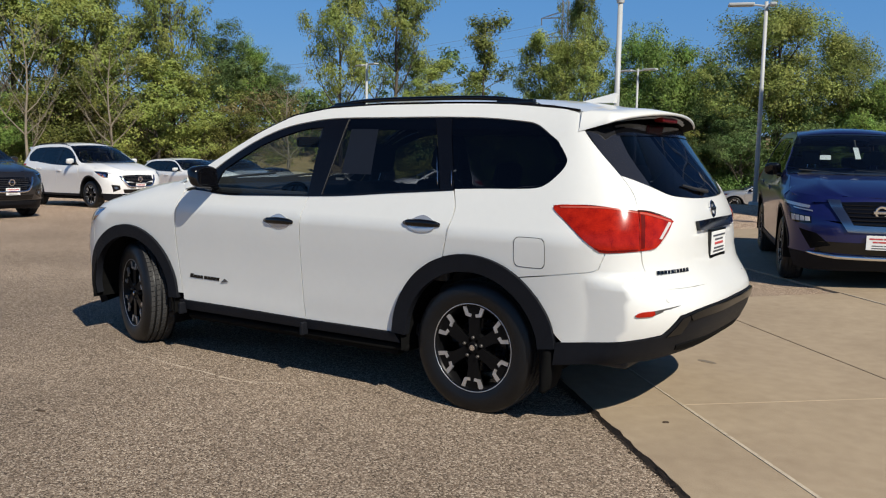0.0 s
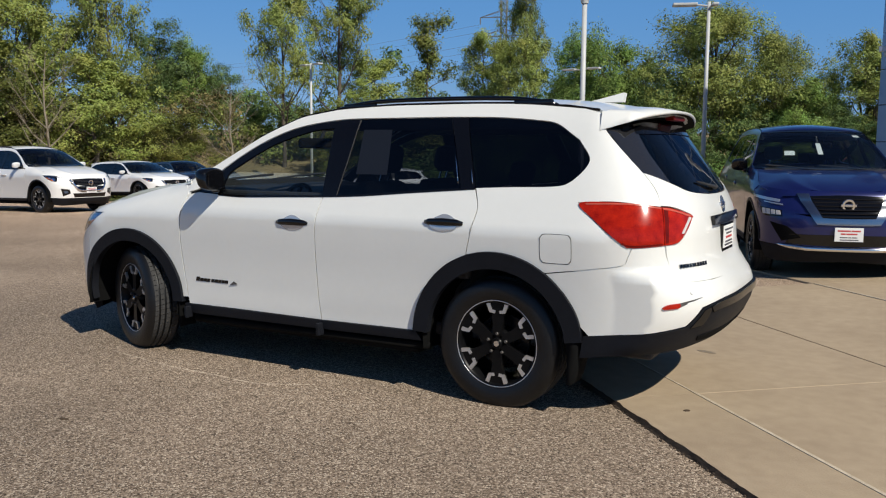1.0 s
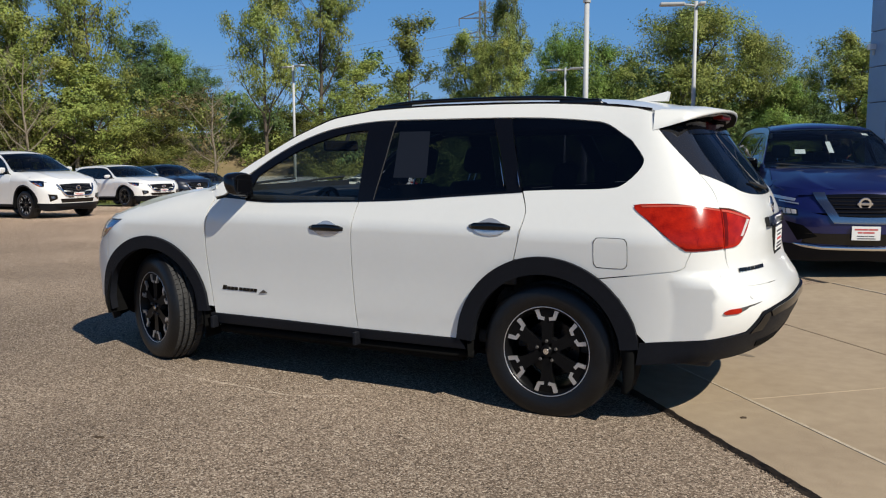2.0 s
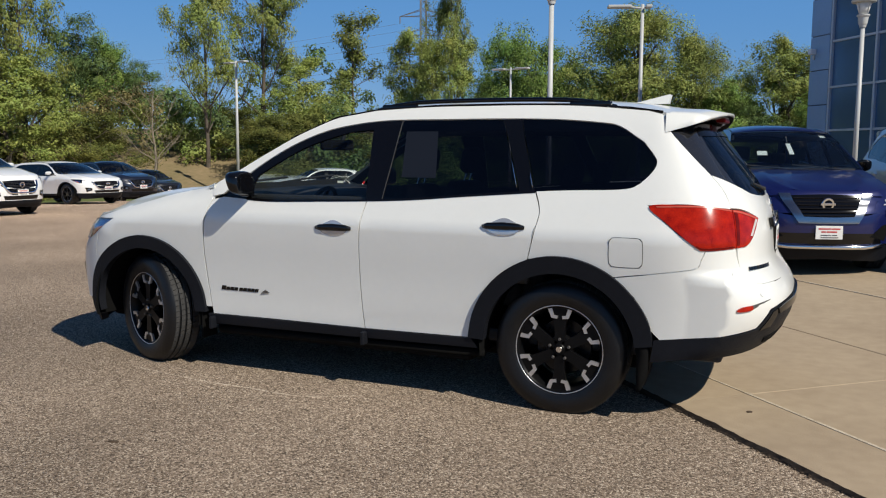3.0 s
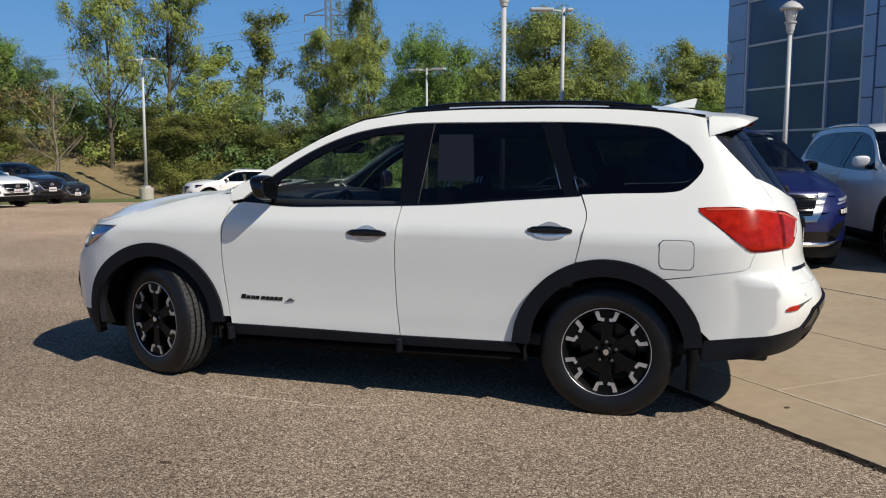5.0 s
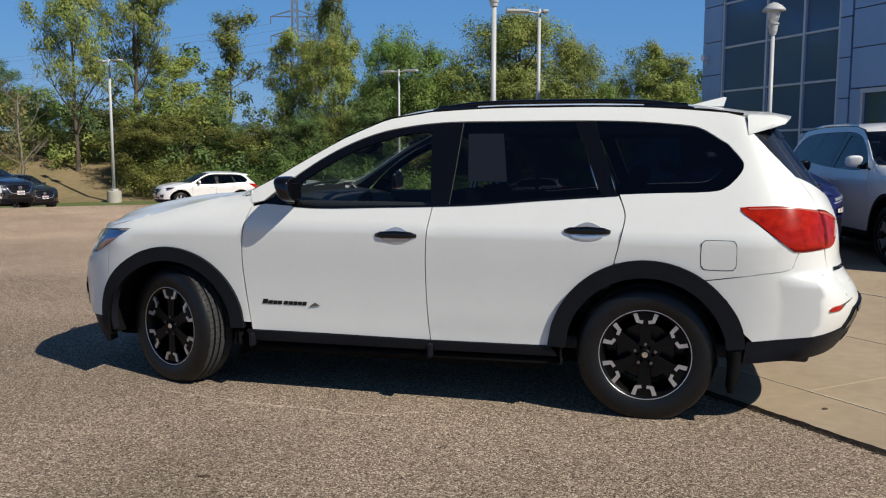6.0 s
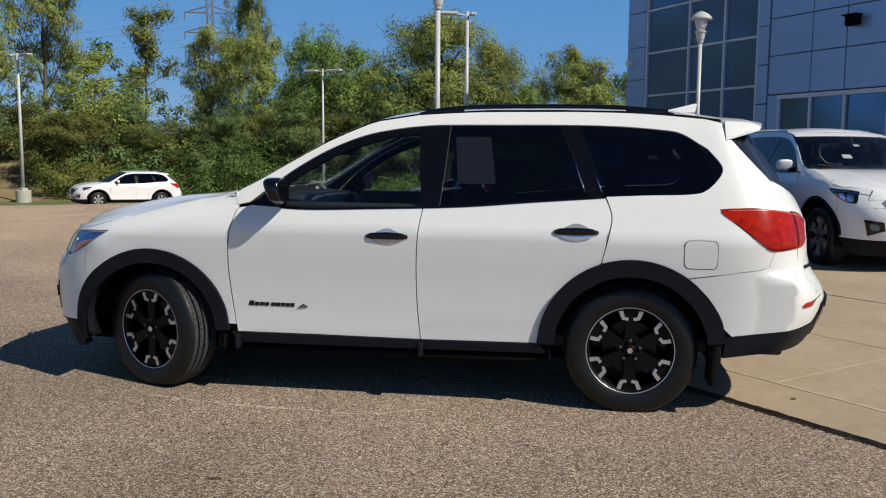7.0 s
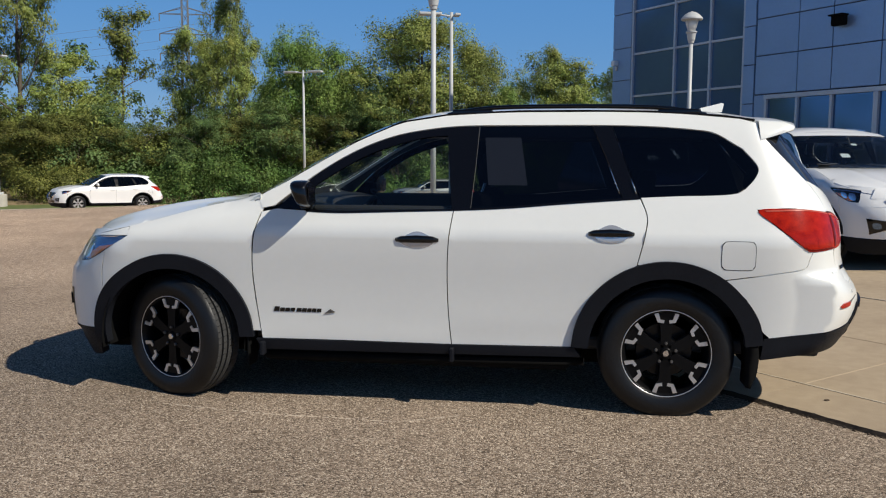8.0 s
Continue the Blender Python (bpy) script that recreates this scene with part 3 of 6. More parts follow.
part("housing", boxed((-0.06, -0.09, -0.08), (0.1, 0.09, 0.08), 0.015), WHITE2, unit)
part("bracket", boxed((-0.03, 0.05, -0.22), (0.05, 0.09, -0.1), 0.01), POLE, unit)
flood = tagged(new("flood_light"), "dark flood light on the panelled wall", "flood light")
flood.matrix_world = FACE @ pose(8.2, -0.02, 4.82)
part("housing", boxed((-0.17, -0.22, -0.12), (0.17, -0.06, 0.12), 0.03), LINER, flood)
part("visor", boxed((-0.19, -0.30, 0.10), (0.19, -0.06, 0.135), 0.01), LINER, flood)
part("arm", boxed((-0.04, -0.08, -0.05), (0.04, 0.02, 0.05), 0.01), LINER, flood)

# ---- lamp posts ----


def post_lamp(x, y, top):
    root = thing("post_lamp", "pale grey lantern on a slim painted post", "street lamp", "lantern lamps")
    root.location = (x, y, fall(x, y))
    h = top - fall(x, y)
    part("base", lathe([(0, 0), (0.17, 0), (0.17, 0.05), (0.12, 0.14), (0.09, 0.3), (0, 0.3)], 24), POLE, root, smooth=False)
    part("pole", tube(bmesh.new(), [(0, 0, 0.25), (0, 0, h - 0.60)], [0.046, 0.038], 16), POLE, root, smooth=True)
    part("collar", lathe([(0, h - 0.62), (0.055, h - 0.62), (0.06, h - 0.58), (0.072, h - 0.56), (0.09, h - 0.44), (0.11, h - 0.42), (0.11, h - 0.395), (0.08, h - 0.39), (0, h - 0.39)], 24), POLE, root)
    part("lens", lathe([(0, h - 0.39), (0.075, h - 0.39), (0.135, h - 0.17), (0, h - 0.17)], 24), LENS, root, "frosted lantern glass", True)
    part("hood", lathe([(0, h - 0.17), (0.20, h - 0.18), (0.212, h - 0.16), (0.205, h - 0.135), (0.15, h - 0.075), (0.07, h - 0.025), (0.02, h - 0.012), (0, h)], 32), POLE, root)
    for k in range(4):
        a = math.pi / 4 + k * math.pi / 2
        part("rib", tube(bmesh.new(), [(0.082 * math.cos(a), 0.082 * math.sin(a), h - 0.40), (0.142 * math.cos(a), 0.142 * math.sin(a), h - 0.165)], 0.008, 6), POLE, root)
    return root


def lot_light(x, y, top, turn, arms, mat=POLE, thick=0.085, footing=0.0):
    root = thing("parking_light", "tall grey parking light with flat heads", "street lamp", "parking lights")
    root.matrix_world = pose(x, y, fall(x, y), 0, 0, turn)
    h = top - fall(x, y)
    if footing:
        part("footing", lathe([(0, 0), (0.46, 0), (0.46, footing - 0.03), (0.43, footing), (0, footing)], 24), KERB, root, "concrete footing")
    part("base_plate", boxed((-0.2, -0.2, footing), (0.2, 0.2, footing + 0.12), 0.02), mat, root)
    part("pole", tube(bmesh.new(), [(0, 0, footing), (0, 0, h)], [thick, thick * 0.7], 14), mat, root, smooth=True)
    for s in arms:
        part("arm", tube(bmesh.new(), [(0, 0, h - 0.15), (0.45 * s, 0, h - 0.1)], 0.035, 8), mat, root)
        head = boxed((0.4 * s if s > 0 else 1.25 * s, -0.2, h - 0.14), (1.25 * s if s > 0 else 0.4 * s, 0.2, h - 0.04), 0.03)
        part("lamp_head", head, mat, root, "flat lamp head")
    return root


post_lamp(-1.157, 7.583, 4.33)
post_lamp(3.35, 12.023, 4.33)
lot_light(-3.3, 26.2, 6.75, 20, (0.25, -1), POLE, 0.085)
lot_light(-14.78, 44.92, 6.6, -10, (1, -1), POLE, 0.085)
lot_light(-33.85, 42.9, 7.5, -20, (1, -1), POLE, 0.11, 1.15)

# ---- the power line far behind ----
pylon = tagged(new("pylon"), "steel lattice pylon with three pairs of arms", "pylon")
bm = bmesh.new()
height, foot, head = 46, 3.2, 0.75
legs = [(1, 1), (1, -1), (-1, 1), (-1, -1)]
levels = [height * (1 - (1 - i / 14) ** 1.25) for i in range(15)]


def leg_at(k, z):
    w = foot + (head - foot) * min(z / 30, 1) ** 0.8
    return Vector((legs[k][0] * w, legs[k][1] * w, z))


for k in range(4):
    tube(bm, [leg_at(k, z) for z in levels], 0.12, 5)
for lo, hi in zip(levels, levels[1:]):
    for a, b in ((0, 1), (1, 3), (3, 2), (2, 0)):
        tube(bm, [leg_at(a, lo), leg_at(b, hi)], 0.06, 4)
        tube(bm, [leg_at(b, lo), leg_at(a, hi)], 0.06, 4)
part("lattice", bm, STEEL, pylon)
for z in (31.5, 36.5, 41.5):
    for s in (1, -1):
        bm = bmesh.new()
        for q in (1, -1):
            tube(bm, [(s * 0.9, q * 0.8, z + 1.6), (s * 6.5, 0, z)], 0.1, 4)
            tube(bm, [(s * 0.9, q * 0.8, z), (s * 6.5, 0, z)], 0.1, 4)
        part("arm", bm, STEEL, pylon)
        part("insulator", tube(bmesh.new(), [(s * 6.4, 0, z), (s * 6.4, 0, z - 1.8)], 0.16, 6), STEEL, pylon)
PX, PY = -95.9, 206.5
pylon.matrix_world = pose(PX, PY, -4, 0, 0, 15)
for z in (29.7, 34.7, 39.7):
    for s in (1, -1):
        a = pylon.matrix_world @ Vector((s * 6.4, 0, z))
        b = Vector((a.x - 330, a.y - 60, a.z + 6))
        pts = [a.lerp(b, i / 24) - Vector((0, 0, 14 * 4 * (i / 24) * (1 - i / 24))) for i in range(25)]
        tagged(finish("power_cable", tube(bmesh.new(), pts, 0.03, 4), STEEL), "thin sagging overhead power cable", "cable", "power cables")


# ---- cars ----
# A car's own axes: it heads towards -x, its left side is at -y, the ground at z = 0, its axles at x = -1.45 and 1.45.


def spline(xs, ys):
    """Natural cubic spline through the knots, with straight ends."""
    xs, ys = np.array(xs, float), np.array(ys, float)
    n, h = len(xs), np.diff(xs)
    a, b = np.eye(n), np.zeros(n)
    for i in range(1, n - 1):
        a[i, i - 1:i + 2] = h[i - 1], 2 * (h[i - 1] + h[i]), h[i]
        b[i] = 6 * ((ys[i + 1] - ys[i]) / h[i] - (ys[i] - ys[i - 1]) / h[i - 1])
    m = np.linalg.solve(a, b)
    def f(x):
        x = min(max(x, xs[0]), xs[-1])
        i = min(max(int(np.searchsorted(xs, x)) - 1, 0), n - 2)
        p, q = (xs[i + 1] - x) / h[i], (x - xs[i]) / h[i]
        return float(p * ys[i] + q * ys[i + 1] + ((p ** 3 - p) * m[i] + (q ** 3 - q) * m[i + 1]) * h[i] ** 2 / 6)
    return f


SIDE_A, SIDE_B = -1.65, 1.85
WIDE = spline((0.18, 0.28, 0.37, 0.45, 0.56, 0.72, 0.86, 0.96, 0.995, 1.015, 1.035, 1.10, 1.20, 1.40, 1.60, 1.75),
              (0.905, 0.928, 0.942, 0.941, 0.944, 0.954, 0.967, 0.9745, 0.9755, 0.973, 0.966, 0.938, 0.895, 0.800, 0.700, 0.600))
REAR = spline((0.18, 0.30, 0.45, 0.60, 0.68, 0.74, 0.80, 0.95, 1.05, 1.14, 1.35, 1.60, 1.75),
              (2.27, 2.41, 2.55, 2.62, 2.615, 2.585, 2.54, 2.50, 2.49, 2.465, 2.335, 2.15, 2.04))
NOSE = spline((0.18, 0.30, 0.45, 0.60, 0.70, 0.78, 0.85, 0.92, 1.00, 1.10, 1.75),
              (2.28, 2.35, 2.395, 2.41, 2.40, 2.36, 2.30, 2.27, 2.20, 2.00, 1.8))
HOOD = spline((-2.45, -2.3, -2.1, -1.85, -1.575, -1.2, -0.95, -0.5), (0.90, 0.955, 1.03, 1.10, 1.155, 1.19, 1.20, 1.20))


def bonnet_edge(x):
    """Height of the bonnet's outer edge, which rises to meet the foot of the windscreen pillar."""
    t = min(max((x + 1.75) / 0.8, 0), 1)
    return HOOD(x) - 0.10 + 0.095 * t * t * (3 - 2 * t)


EAVE = spline((-0.95, -0.785, -0.624, -0.463, -0.301, -0.137, 0.029, 0.198, 0.534, 0.866, 1.191, 1.51, 1.822, 2.05),
              (1.205, 1.291, 1.388, 1.482, 1.570, 1.640, 1.682, 1.700, 1.716, 1.718, 1.717, 1.706, 1.678, 1.64))


def corner_table(power):
    """How far round a corner each angle lies, by length along the curve; (angles, lengths)."""
    f = np.linspace(0, math.pi / 2, 400)
    x, y = 0.70 * np.sin(f) ** power, 0.95 * np.maximum(np.cos(f), 0) ** power
    return f, np.concatenate(([0], np.cumsum(np.hypot(np.diff(x), np.diff(y)))))


TAIL_ANGLE, TAIL_LENGTH = corner_table(0.66)
CREASE = SIDE_B + float(np.interp(0.385 / 1.2 * math.pi / 2, TAIL_ANGLE, TAIL_LENGTH))
NOSE_ANGLE, NOSE_LENGTH = corner_table(0.78)


def ways(u):
    """From an even turn round the corner to the length along it."""
    if u > SIDE_B:
        return SIDE_B + float(np.interp((u - SIDE_B) / 1.2 * math.pi / 2, TAIL_ANGLE, TAIL_LENGTH))
    if u < SIDE_A:
        return SIDE_A - float(np.interp((SIDE_A - u) / 1.2 * math.pi / 2, NOSE_ANGLE, NOSE_LENGTH))
    return u


def hull(u, z):
    """The left side of the body: u runs along it, in metres, and turns round both corners; z is the height."""
    w = WIDE(z)
    if -1.0 < u < 1.05 and 0.30 < z < 0.47:
        # the doors turn under below a fold just over the sill
        t = min(max((0.462 - z) / 0.055, 0), 1)
        w -= 0.007 * t * min(max((u + 1.0) / 0.15, 0), 1) * min(max((1.05 - u) / 0.15, 0), 1)
    if u > SIDE_B:
        f = float(np.interp(u - SIDE_B, TAIL_LENGTH, TAIL_ANGLE))
        # the bumper's side stands proud towards a crease along its top and down its corner
        k = min(max((z - 0.34) / 0.08, 0), 1) * min(max((0.835 - z) / 0.05, 0), 1)
        c = CREASE + 0.18 * (z - 0.6)
        g = float(np.interp(min(u, c) - SIDE_B, TAIL_LENGTH, TAIL_ANGLE))
        k = k * k * (3 - 2 * k)
        k *= 0.85 * w * (0.985 - max(math.cos(g), 0) ** 0.66) if u > SIDE_B + 0.2 else 0.0
        ease = max(1 - max(u - c, 0) / 0.30, 0)
        k = max(k, 0) * ease * ease * (3 - 2 * ease)
        return SIDE_B + (REAR(z) - SIDE_B) * max(math.sin(f), 0) ** 0.66, -w * max(math.cos(f), 0) ** 0.66 - k, z
    x = u
    if u < SIDE_A:
        f = float(np.interp(SIDE_A - u, NOSE_LENGTH, NOSE_ANGLE))
        x = SIDE_A - (NOSE(z) + SIDE_A) * max(math.sin(f), 0) ** 0.78
    if u < -0.85:
        t = min(max((z - (bonnet_edge(x) - 0.11)) / 0.12, 0), 1.1)
        w -= 0.075 * t * t * min((-0.85 - u) / 0.25, 1)
    if u < SIDE_A:
        return x, -w * max(math.cos(f), 0) ** 0.78, z
    return x, -w, z


def face(y, z):
    """The front of the body, by how far out and how high."""
    w = WIDE(z)
    s = math.sqrt(max(1 - min(abs(y) / w, 1) ** (2 / 0.78), 0))
    return SIDE_A - (NOSE(z) + SIDE_A) * s ** 0.78, y, z


def stern(y, z):
    """The back of the body, by how far out and how high."""
    w = WIDE(z)
    s = math.sqrt(max(1 - min(abs(y) / w, 1) ** (2 / 0.66), 0))
    return SIDE_B + (REAR(z) - SIDE_B) * s ** 0.66, y, z


def hood_top(x, v):
    e = bonnet_edge(x)
    if x > SIDE_A:
        w = -hull(x, e)[1]
    else:
        s = min((SIDE_A - x) / (NOSE(e) + SIDE_A), 0.97)
        w = (WIDE(e) - 0.06) * (1 - s ** (2 / 0.78)) ** 0.39
    return x, v * w, e + (HOOD(x) - e) * (1 - abs(v) ** 3.2) + 0.018 * math.exp(-((abs(v) - 0.62) / 0.10) ** 2) * min(max((-1.0 - x) / 0.4, 0), 1)


def roof_top(x, v):
    e = EAVE(x)
    return x, v * WIDE(e), e + 0.055 * (1 - v * v) * min(1, 0.4 + (x + 0.5) * 1.5)


def screen(s, v):
    """The windscreen: s from its foot (0) to its head (1), v across."""
    x = -0.95 + 0.88 * s
    e = EAVE(x)
    return x - 0.20 * (1 - v * v) * (1 - 0.35 * s), v * WIDE(e), e + 0.02 * (1 - v * v) * s


def tyre(parent, mat=RUBBER):
    groove = []
    for y, d in ((-0.085, 0), (-0.06, 0), (-0.058, 0.009), (-0.048, 0.009), (-0.046, 0), (-0.02, 0), (-0.018, 0.009), (-0.008, 0.009), (-0.006, 0),
                 (0.024, 0), (0.026, 0.009), (0.036, 0.009), (0.038, 0), (0.085, 0)):
        groove.append((0.378 - d - 0.6 * y * y, y))
    side = [(0.238, -0.098), (0.246, -0.108), (0.262, -0.116), (0.29, -0.123), (0.318, -0.123), (0.340, -0.117), (0.357, -0.107), (0.368, -0.096)]
    ob = part("tyre", lathe(side + [groove[0]], 56, "y"), mat, parent, smooth=True)
    part("inner_sidewall", lathe([groove[-1]] + [(r, -y) for r, y in side[::-1]], 40, "y"), mat, ob, smooth=True)
    tread = bmesh.new()
    for lo, hi in ((0, 2), (4, 6), (8, 10), (12, 14)):
        rib = groove[lo:hi]
        (r0, y0), (r1, y1) = rib[0], rib[-1]
        n = 64
        for k in range(n):
            a0, a1 = 2 * math.pi * k / n, 2 * math.pi * (k + 0.9) / n
            q = []
            for a in (a0, a1):
                for r, y in ((r0, y0), (r1, y1), (r1 - 0.009, y1), (r0 - 0.009, y0)):
                    q.append(tread.verts.new((r * math.cos(a + y * 0.5), y, r * math.sin(a + y * 0.5))))
            for f in ((0, 1, 5, 4), (1, 2, 6, 5), (3, 0, 4, 7), (0, 3, 2, 1), (4, 5, 6, 7)):
                tread.faces.new([q[x] for x in f])
    bmesh.ops.recalc_face_normals(tread, faces=tread.faces)
    part("tread", tread, TREAD, ob, "worn grey tread blocks")
    part("carcass", lathe([(r - 0.0105, y) for r, y in (groove[0], (0.3775, 0), groove[-1])], 56, "y"), mat, ob, smooth=True)
    return ob


def wheel(parent, x, y, z, steer=0.0, silver=True, name="wheel"):
    """A wheel whose outer face looks to -y before it is turned. Black spokes, bright machined hooks at their tips."""
    root = new(name)
    root.parent = parent
    root.matrix_basis = pose(x, y, z, 0, 0, steer)
    tyre(root)
    barrel = lathe([(0.247, -0.098), (0.250, -0.106), (0.243, -0.110), (0.236, -0.104), (0.228, -0.09), (0.215, -0.05), (0.205, 0.08), (0.235, 0.098)], 64, "y")
    part("rim_barrel", barrel, ALLOYBLACK, root, smooth=True)
    part("rim_lip", lathe([(0.2435, -0.104), (0.2445, -0.1095), (0.248, -0.111), (0.2505, -0.1085), (0.2505, -0.102)], 72, "y"), ALLOY, root, "bright machined rim lip", True)
    disc = lathe([(0.0, 0.0), (0.155, 0.0), (0.16, 0.006), (0.16, 0.03), (0, 0.03)], 40, "y")
    part("brake_disc", disc, TRIM, root)
    bm = bmesh.new()
    for k in range(6):
        m = Matrix.Rotation(k * math.pi / 3 + math.pi / 6 * 0, 4, "Y")
        prism(bm, [(-0.028, 0.03), (0.028, 0.03), (0.030, 0.12), (0.036, 0.165), (0.068, 0.232), (-0.068, 0.232), (-0.036, 0.165), (-0.030, 0.12)], -0.062, -0.094, m)
    part("spokes", bm, ALLOY if silver == "bright" else ALLOYBLACK, root)
    for k in range(6):
        m = Matrix.Rotation(k * math.pi / 3, 4, "Y")
        for s in (1, -1):
            bm = bmesh.new()
            hook = [(0.050, 0.243), (0.074, 0.236), (0.049, 0.176), (0.016, 0.171), (0.012, 0.188), (0.034, 0.191)]
            prism(bm, [(s * a, b) for a, b in hook], -0.086, -0.1, m)
            part("machined_tip", bm, ALLOY if silver else ALLOYBLACK, root, "bright machined spoke edge")
    part("hub", lathe([(0, -0.104), (0.026, -0.104), (0.031, -0.098), (0.033, -0.092), (0.075, -0.088), (0.085, -0.06), (0.085, 0.0)], 32, "y"), ALLOYBLACK, root)
    part("hub_badge", lathe([(0, -0.107), (0.016, -0.107), (0.018, -0.103)], 20, "y"), CHROME, root, "small chrome hub badge")
    for k in range(5):
        a = k * 2 * math.pi / 5 + 0.3
        bm = lathe([(0, -0.107), (0.007, -0.107), (0.0095, -0.103), (0.0095, -0.085)], 6, "y")
        bmesh.ops.translate(bm, verts=bm.verts, vec=(0.057 * math.cos(a), 0, 0.057 * math.sin(a)))
        part("lug_nut", bm, BRAKE, root)
    return root


def arch(cx, r_out, r_in, low_front, low_rear, squash=1.0):
    """The outline of a wheel-arch flare: out round the arch and back inside it."""
    pts = []
    a0, a1 = math.asin((low_front - 0.36) / r_out), math.asin((low_rear - 0.36) / r_out)
    for i in range(13):
        a = math.pi - a0 - (math.pi - a0 - a1) * i / 12
        pts.append((cx + r_out * math.cos(a), 0.36 + squash * r_out * math.sin(a), i in (0, 12)))
    for i in range(13):
        a = a1 + (math.pi - a0 - a1) * i / 12
        pts.append((cx + r_in * math.cos(a), 0.36 + squash * r_in * math.sin(a), i in (0, 12)))
    return pts


def even(x):
    """The other way from ways()."""
    if x > SIDE_B:
        return SIDE_B + float(np.interp(x - SIDE_B, TAIL_LENGTH, TAIL_ANGLE)) * 1.2 * 2 / math.pi
    if x < SIDE_A:
        return SIDE_A - float(np.interp(SIDE_A - x, NOSE_LENGTH, NOSE_ANGLE)) * 1.2 * 2 / math.pi
    return x


def along_arch(cx, r, z0, z1, squash=1.0, n=9):
    """Points over a wheel arch from its front foot at z0 to its rear foot at z1."""
    a0, a1 = math.asin((z0 - 0.36) / r), math.asin((z1 - 0.36) / r)
    return [(even(cx + r * math.cos(a)), 0.36 + squash * r * math.sin(a), i in (0, n - 1)) for i, a in
            ((i, math.pi - a0 - (math.pi - a0 - a1) * i / (n - 1)) for i in range(n))]


def bars(parent, name, mat, words, place, start, height, width, gap, off):
    """A line of unread lettering as small raised blocks, one to a letter."""
    a, b = start
    for word in words:
        for w in word:
            bm = bmesh.new()
            k = w * width
            tall = height * (1.3 if w > 1.05 else 1.0)
            corners = [(a, b), (a + k, b), (a + k * 1.2, b + tall), (a + k * 0.25, b + tall)]
            q = [Vector(place(*c)) for c in corners]
            n = (q[1] - q[0]).cross(q[3] - q[0]).normalized()
            low = [bm.verts.new(p) for p in q]
            top = [bm.verts.new(p + n * off) for p in q]
            bm.faces.new(top)
            for i in range(4):
                bm.faces.new((low[i - 1], low[i], top[i], top[i - 1]))
            part(name, bm, mat, parent)
            a += k + gap
        a += gap * 2


def grown(parent, lo, hi, name, mat, bevel, m=None, label=""):
    return part(name, boxed(lo, hi, bevel, m), mat, parent, label, True)


def cabin(root, steering=True):
    """Seats, dashboard and steering wheel."""
    part("cabin_floor", boxed((-1.0, -0.8, 0.34), (2.3, 0.8, 0.42), 0.02), CABIN, root)
    dash = bmesh.new()
    prism(dash, curve_through([(-1.1, 0.75, 1), (-1.05, 1.13), (-0.85, 1.175), (-0.62, 1.15), (-0.52, 1.05), (-0.55, 0.75, 1)], 4), -0.8, 0.8)
    part("dashboard", dash, CABIN, root, "dark dashboard")
    grown(root, (-0.57, -0.11, 0.80), (-0.50, 0.13, 1.02), "centre_screen", GLOSSBLACK, 0.02)
    for i, (x, y) in enumerate(((0.05, -0.40), (0.05, 0.40))):
        seat = grown(root, (x - 0.42, y - 0.25, 0.50), (x + 0.12, y + 0.25, 0.68), "seat", SEATCLOTH, 0.06, label="charcoal front seat")
        back = boxed((-0.07, -0.25, 0.0), (0.09, 0.25, 0.66), 0.06, pose(x + 0.13, y, 0.60, 0, 16, 0))
        part("backrest", back, SEATCLOTH, seat, smooth=True)
        rest = boxed((-0.05, -0.13, 0.0), (0.06, 0.13, 0.19), 0.05, pose(x + 0.33, y, 1.29, 0, 10, 0))
        part("headrest", rest, SEATCLOTH, seat, smooth=True)
        for s in (-0.05, 0.05):
            part("headrest_post", tube(bmesh.new(), [(x + 0.30, y + s, 1.2), (x + 0.34, y + s, 1.32)], 0.007, 6), CHROME, seat)
    for x in (1.05, 1.85):
        bench = grown(root, (x - 0.42, -0.66, 0.52), (x + 0.1, 0.66, 0.68), "rear_bench", SEATCLOTH, 0.06)
        part("backrest", boxed((-0.07, -0.66, 0.0), (0.08, 0.66, 0.60), 0.06, pose(x + 0.12, 0, 0.60, 0, 16, 0)), SEATCLOTH, bench, smooth=True)
        for y in (-0.4, 0.4):
            part("headrest", boxed((-0.05, -0.12, 0.0), (0.05, 0.12, 0.16), 0.045, pose(x + 0.30, y, 1.22, 0, 10, 0)), SEATCLOTH, bench, smooth=True)
    ring = bmesh.new()
    m = pose(-0.42, -0.40, 1.03, 0, -62, 0)
    pts = [m @ Vector((0.185 * math.cos(a), 0.185 * math.sin(a), 0)) for a in (2 * math.pi * k / 28 for k in range(29))]
    tube(ring, pts, 0.016, 8, False)
    rim = part("steering_wheel", ring, CABIN, root, smooth=True)
    part("boss", boxed((-0.075, -0.085, -0.03), (0.075, 0.085, 0.02), 0.03, m), CABIN, rim, smooth=True)
    for a in (0, 180, 270):
        part("wheel_spoke", boxed((0.05, -0.018, -0.012), (0.18, 0.018, 0.008), 0.006, m @ pose(0, 0, 0, 0, 0, a + 90)), CABIN, rim)
    mirror = boxed((-0.025, -0.13, -0.038), (0.02, 0.13, 0.038), 0.018, pose(-0.45, -0.08, 1.487, 0, 0, -34))
    part("inner_mirror", mirror, LINER, root)
    part("mirror_stalk", tube(bmesh.new(), [(-0.45, -0.02, 1.50), (-0.42, 0, 1.60)], 0.014, 6), CABIN, root)


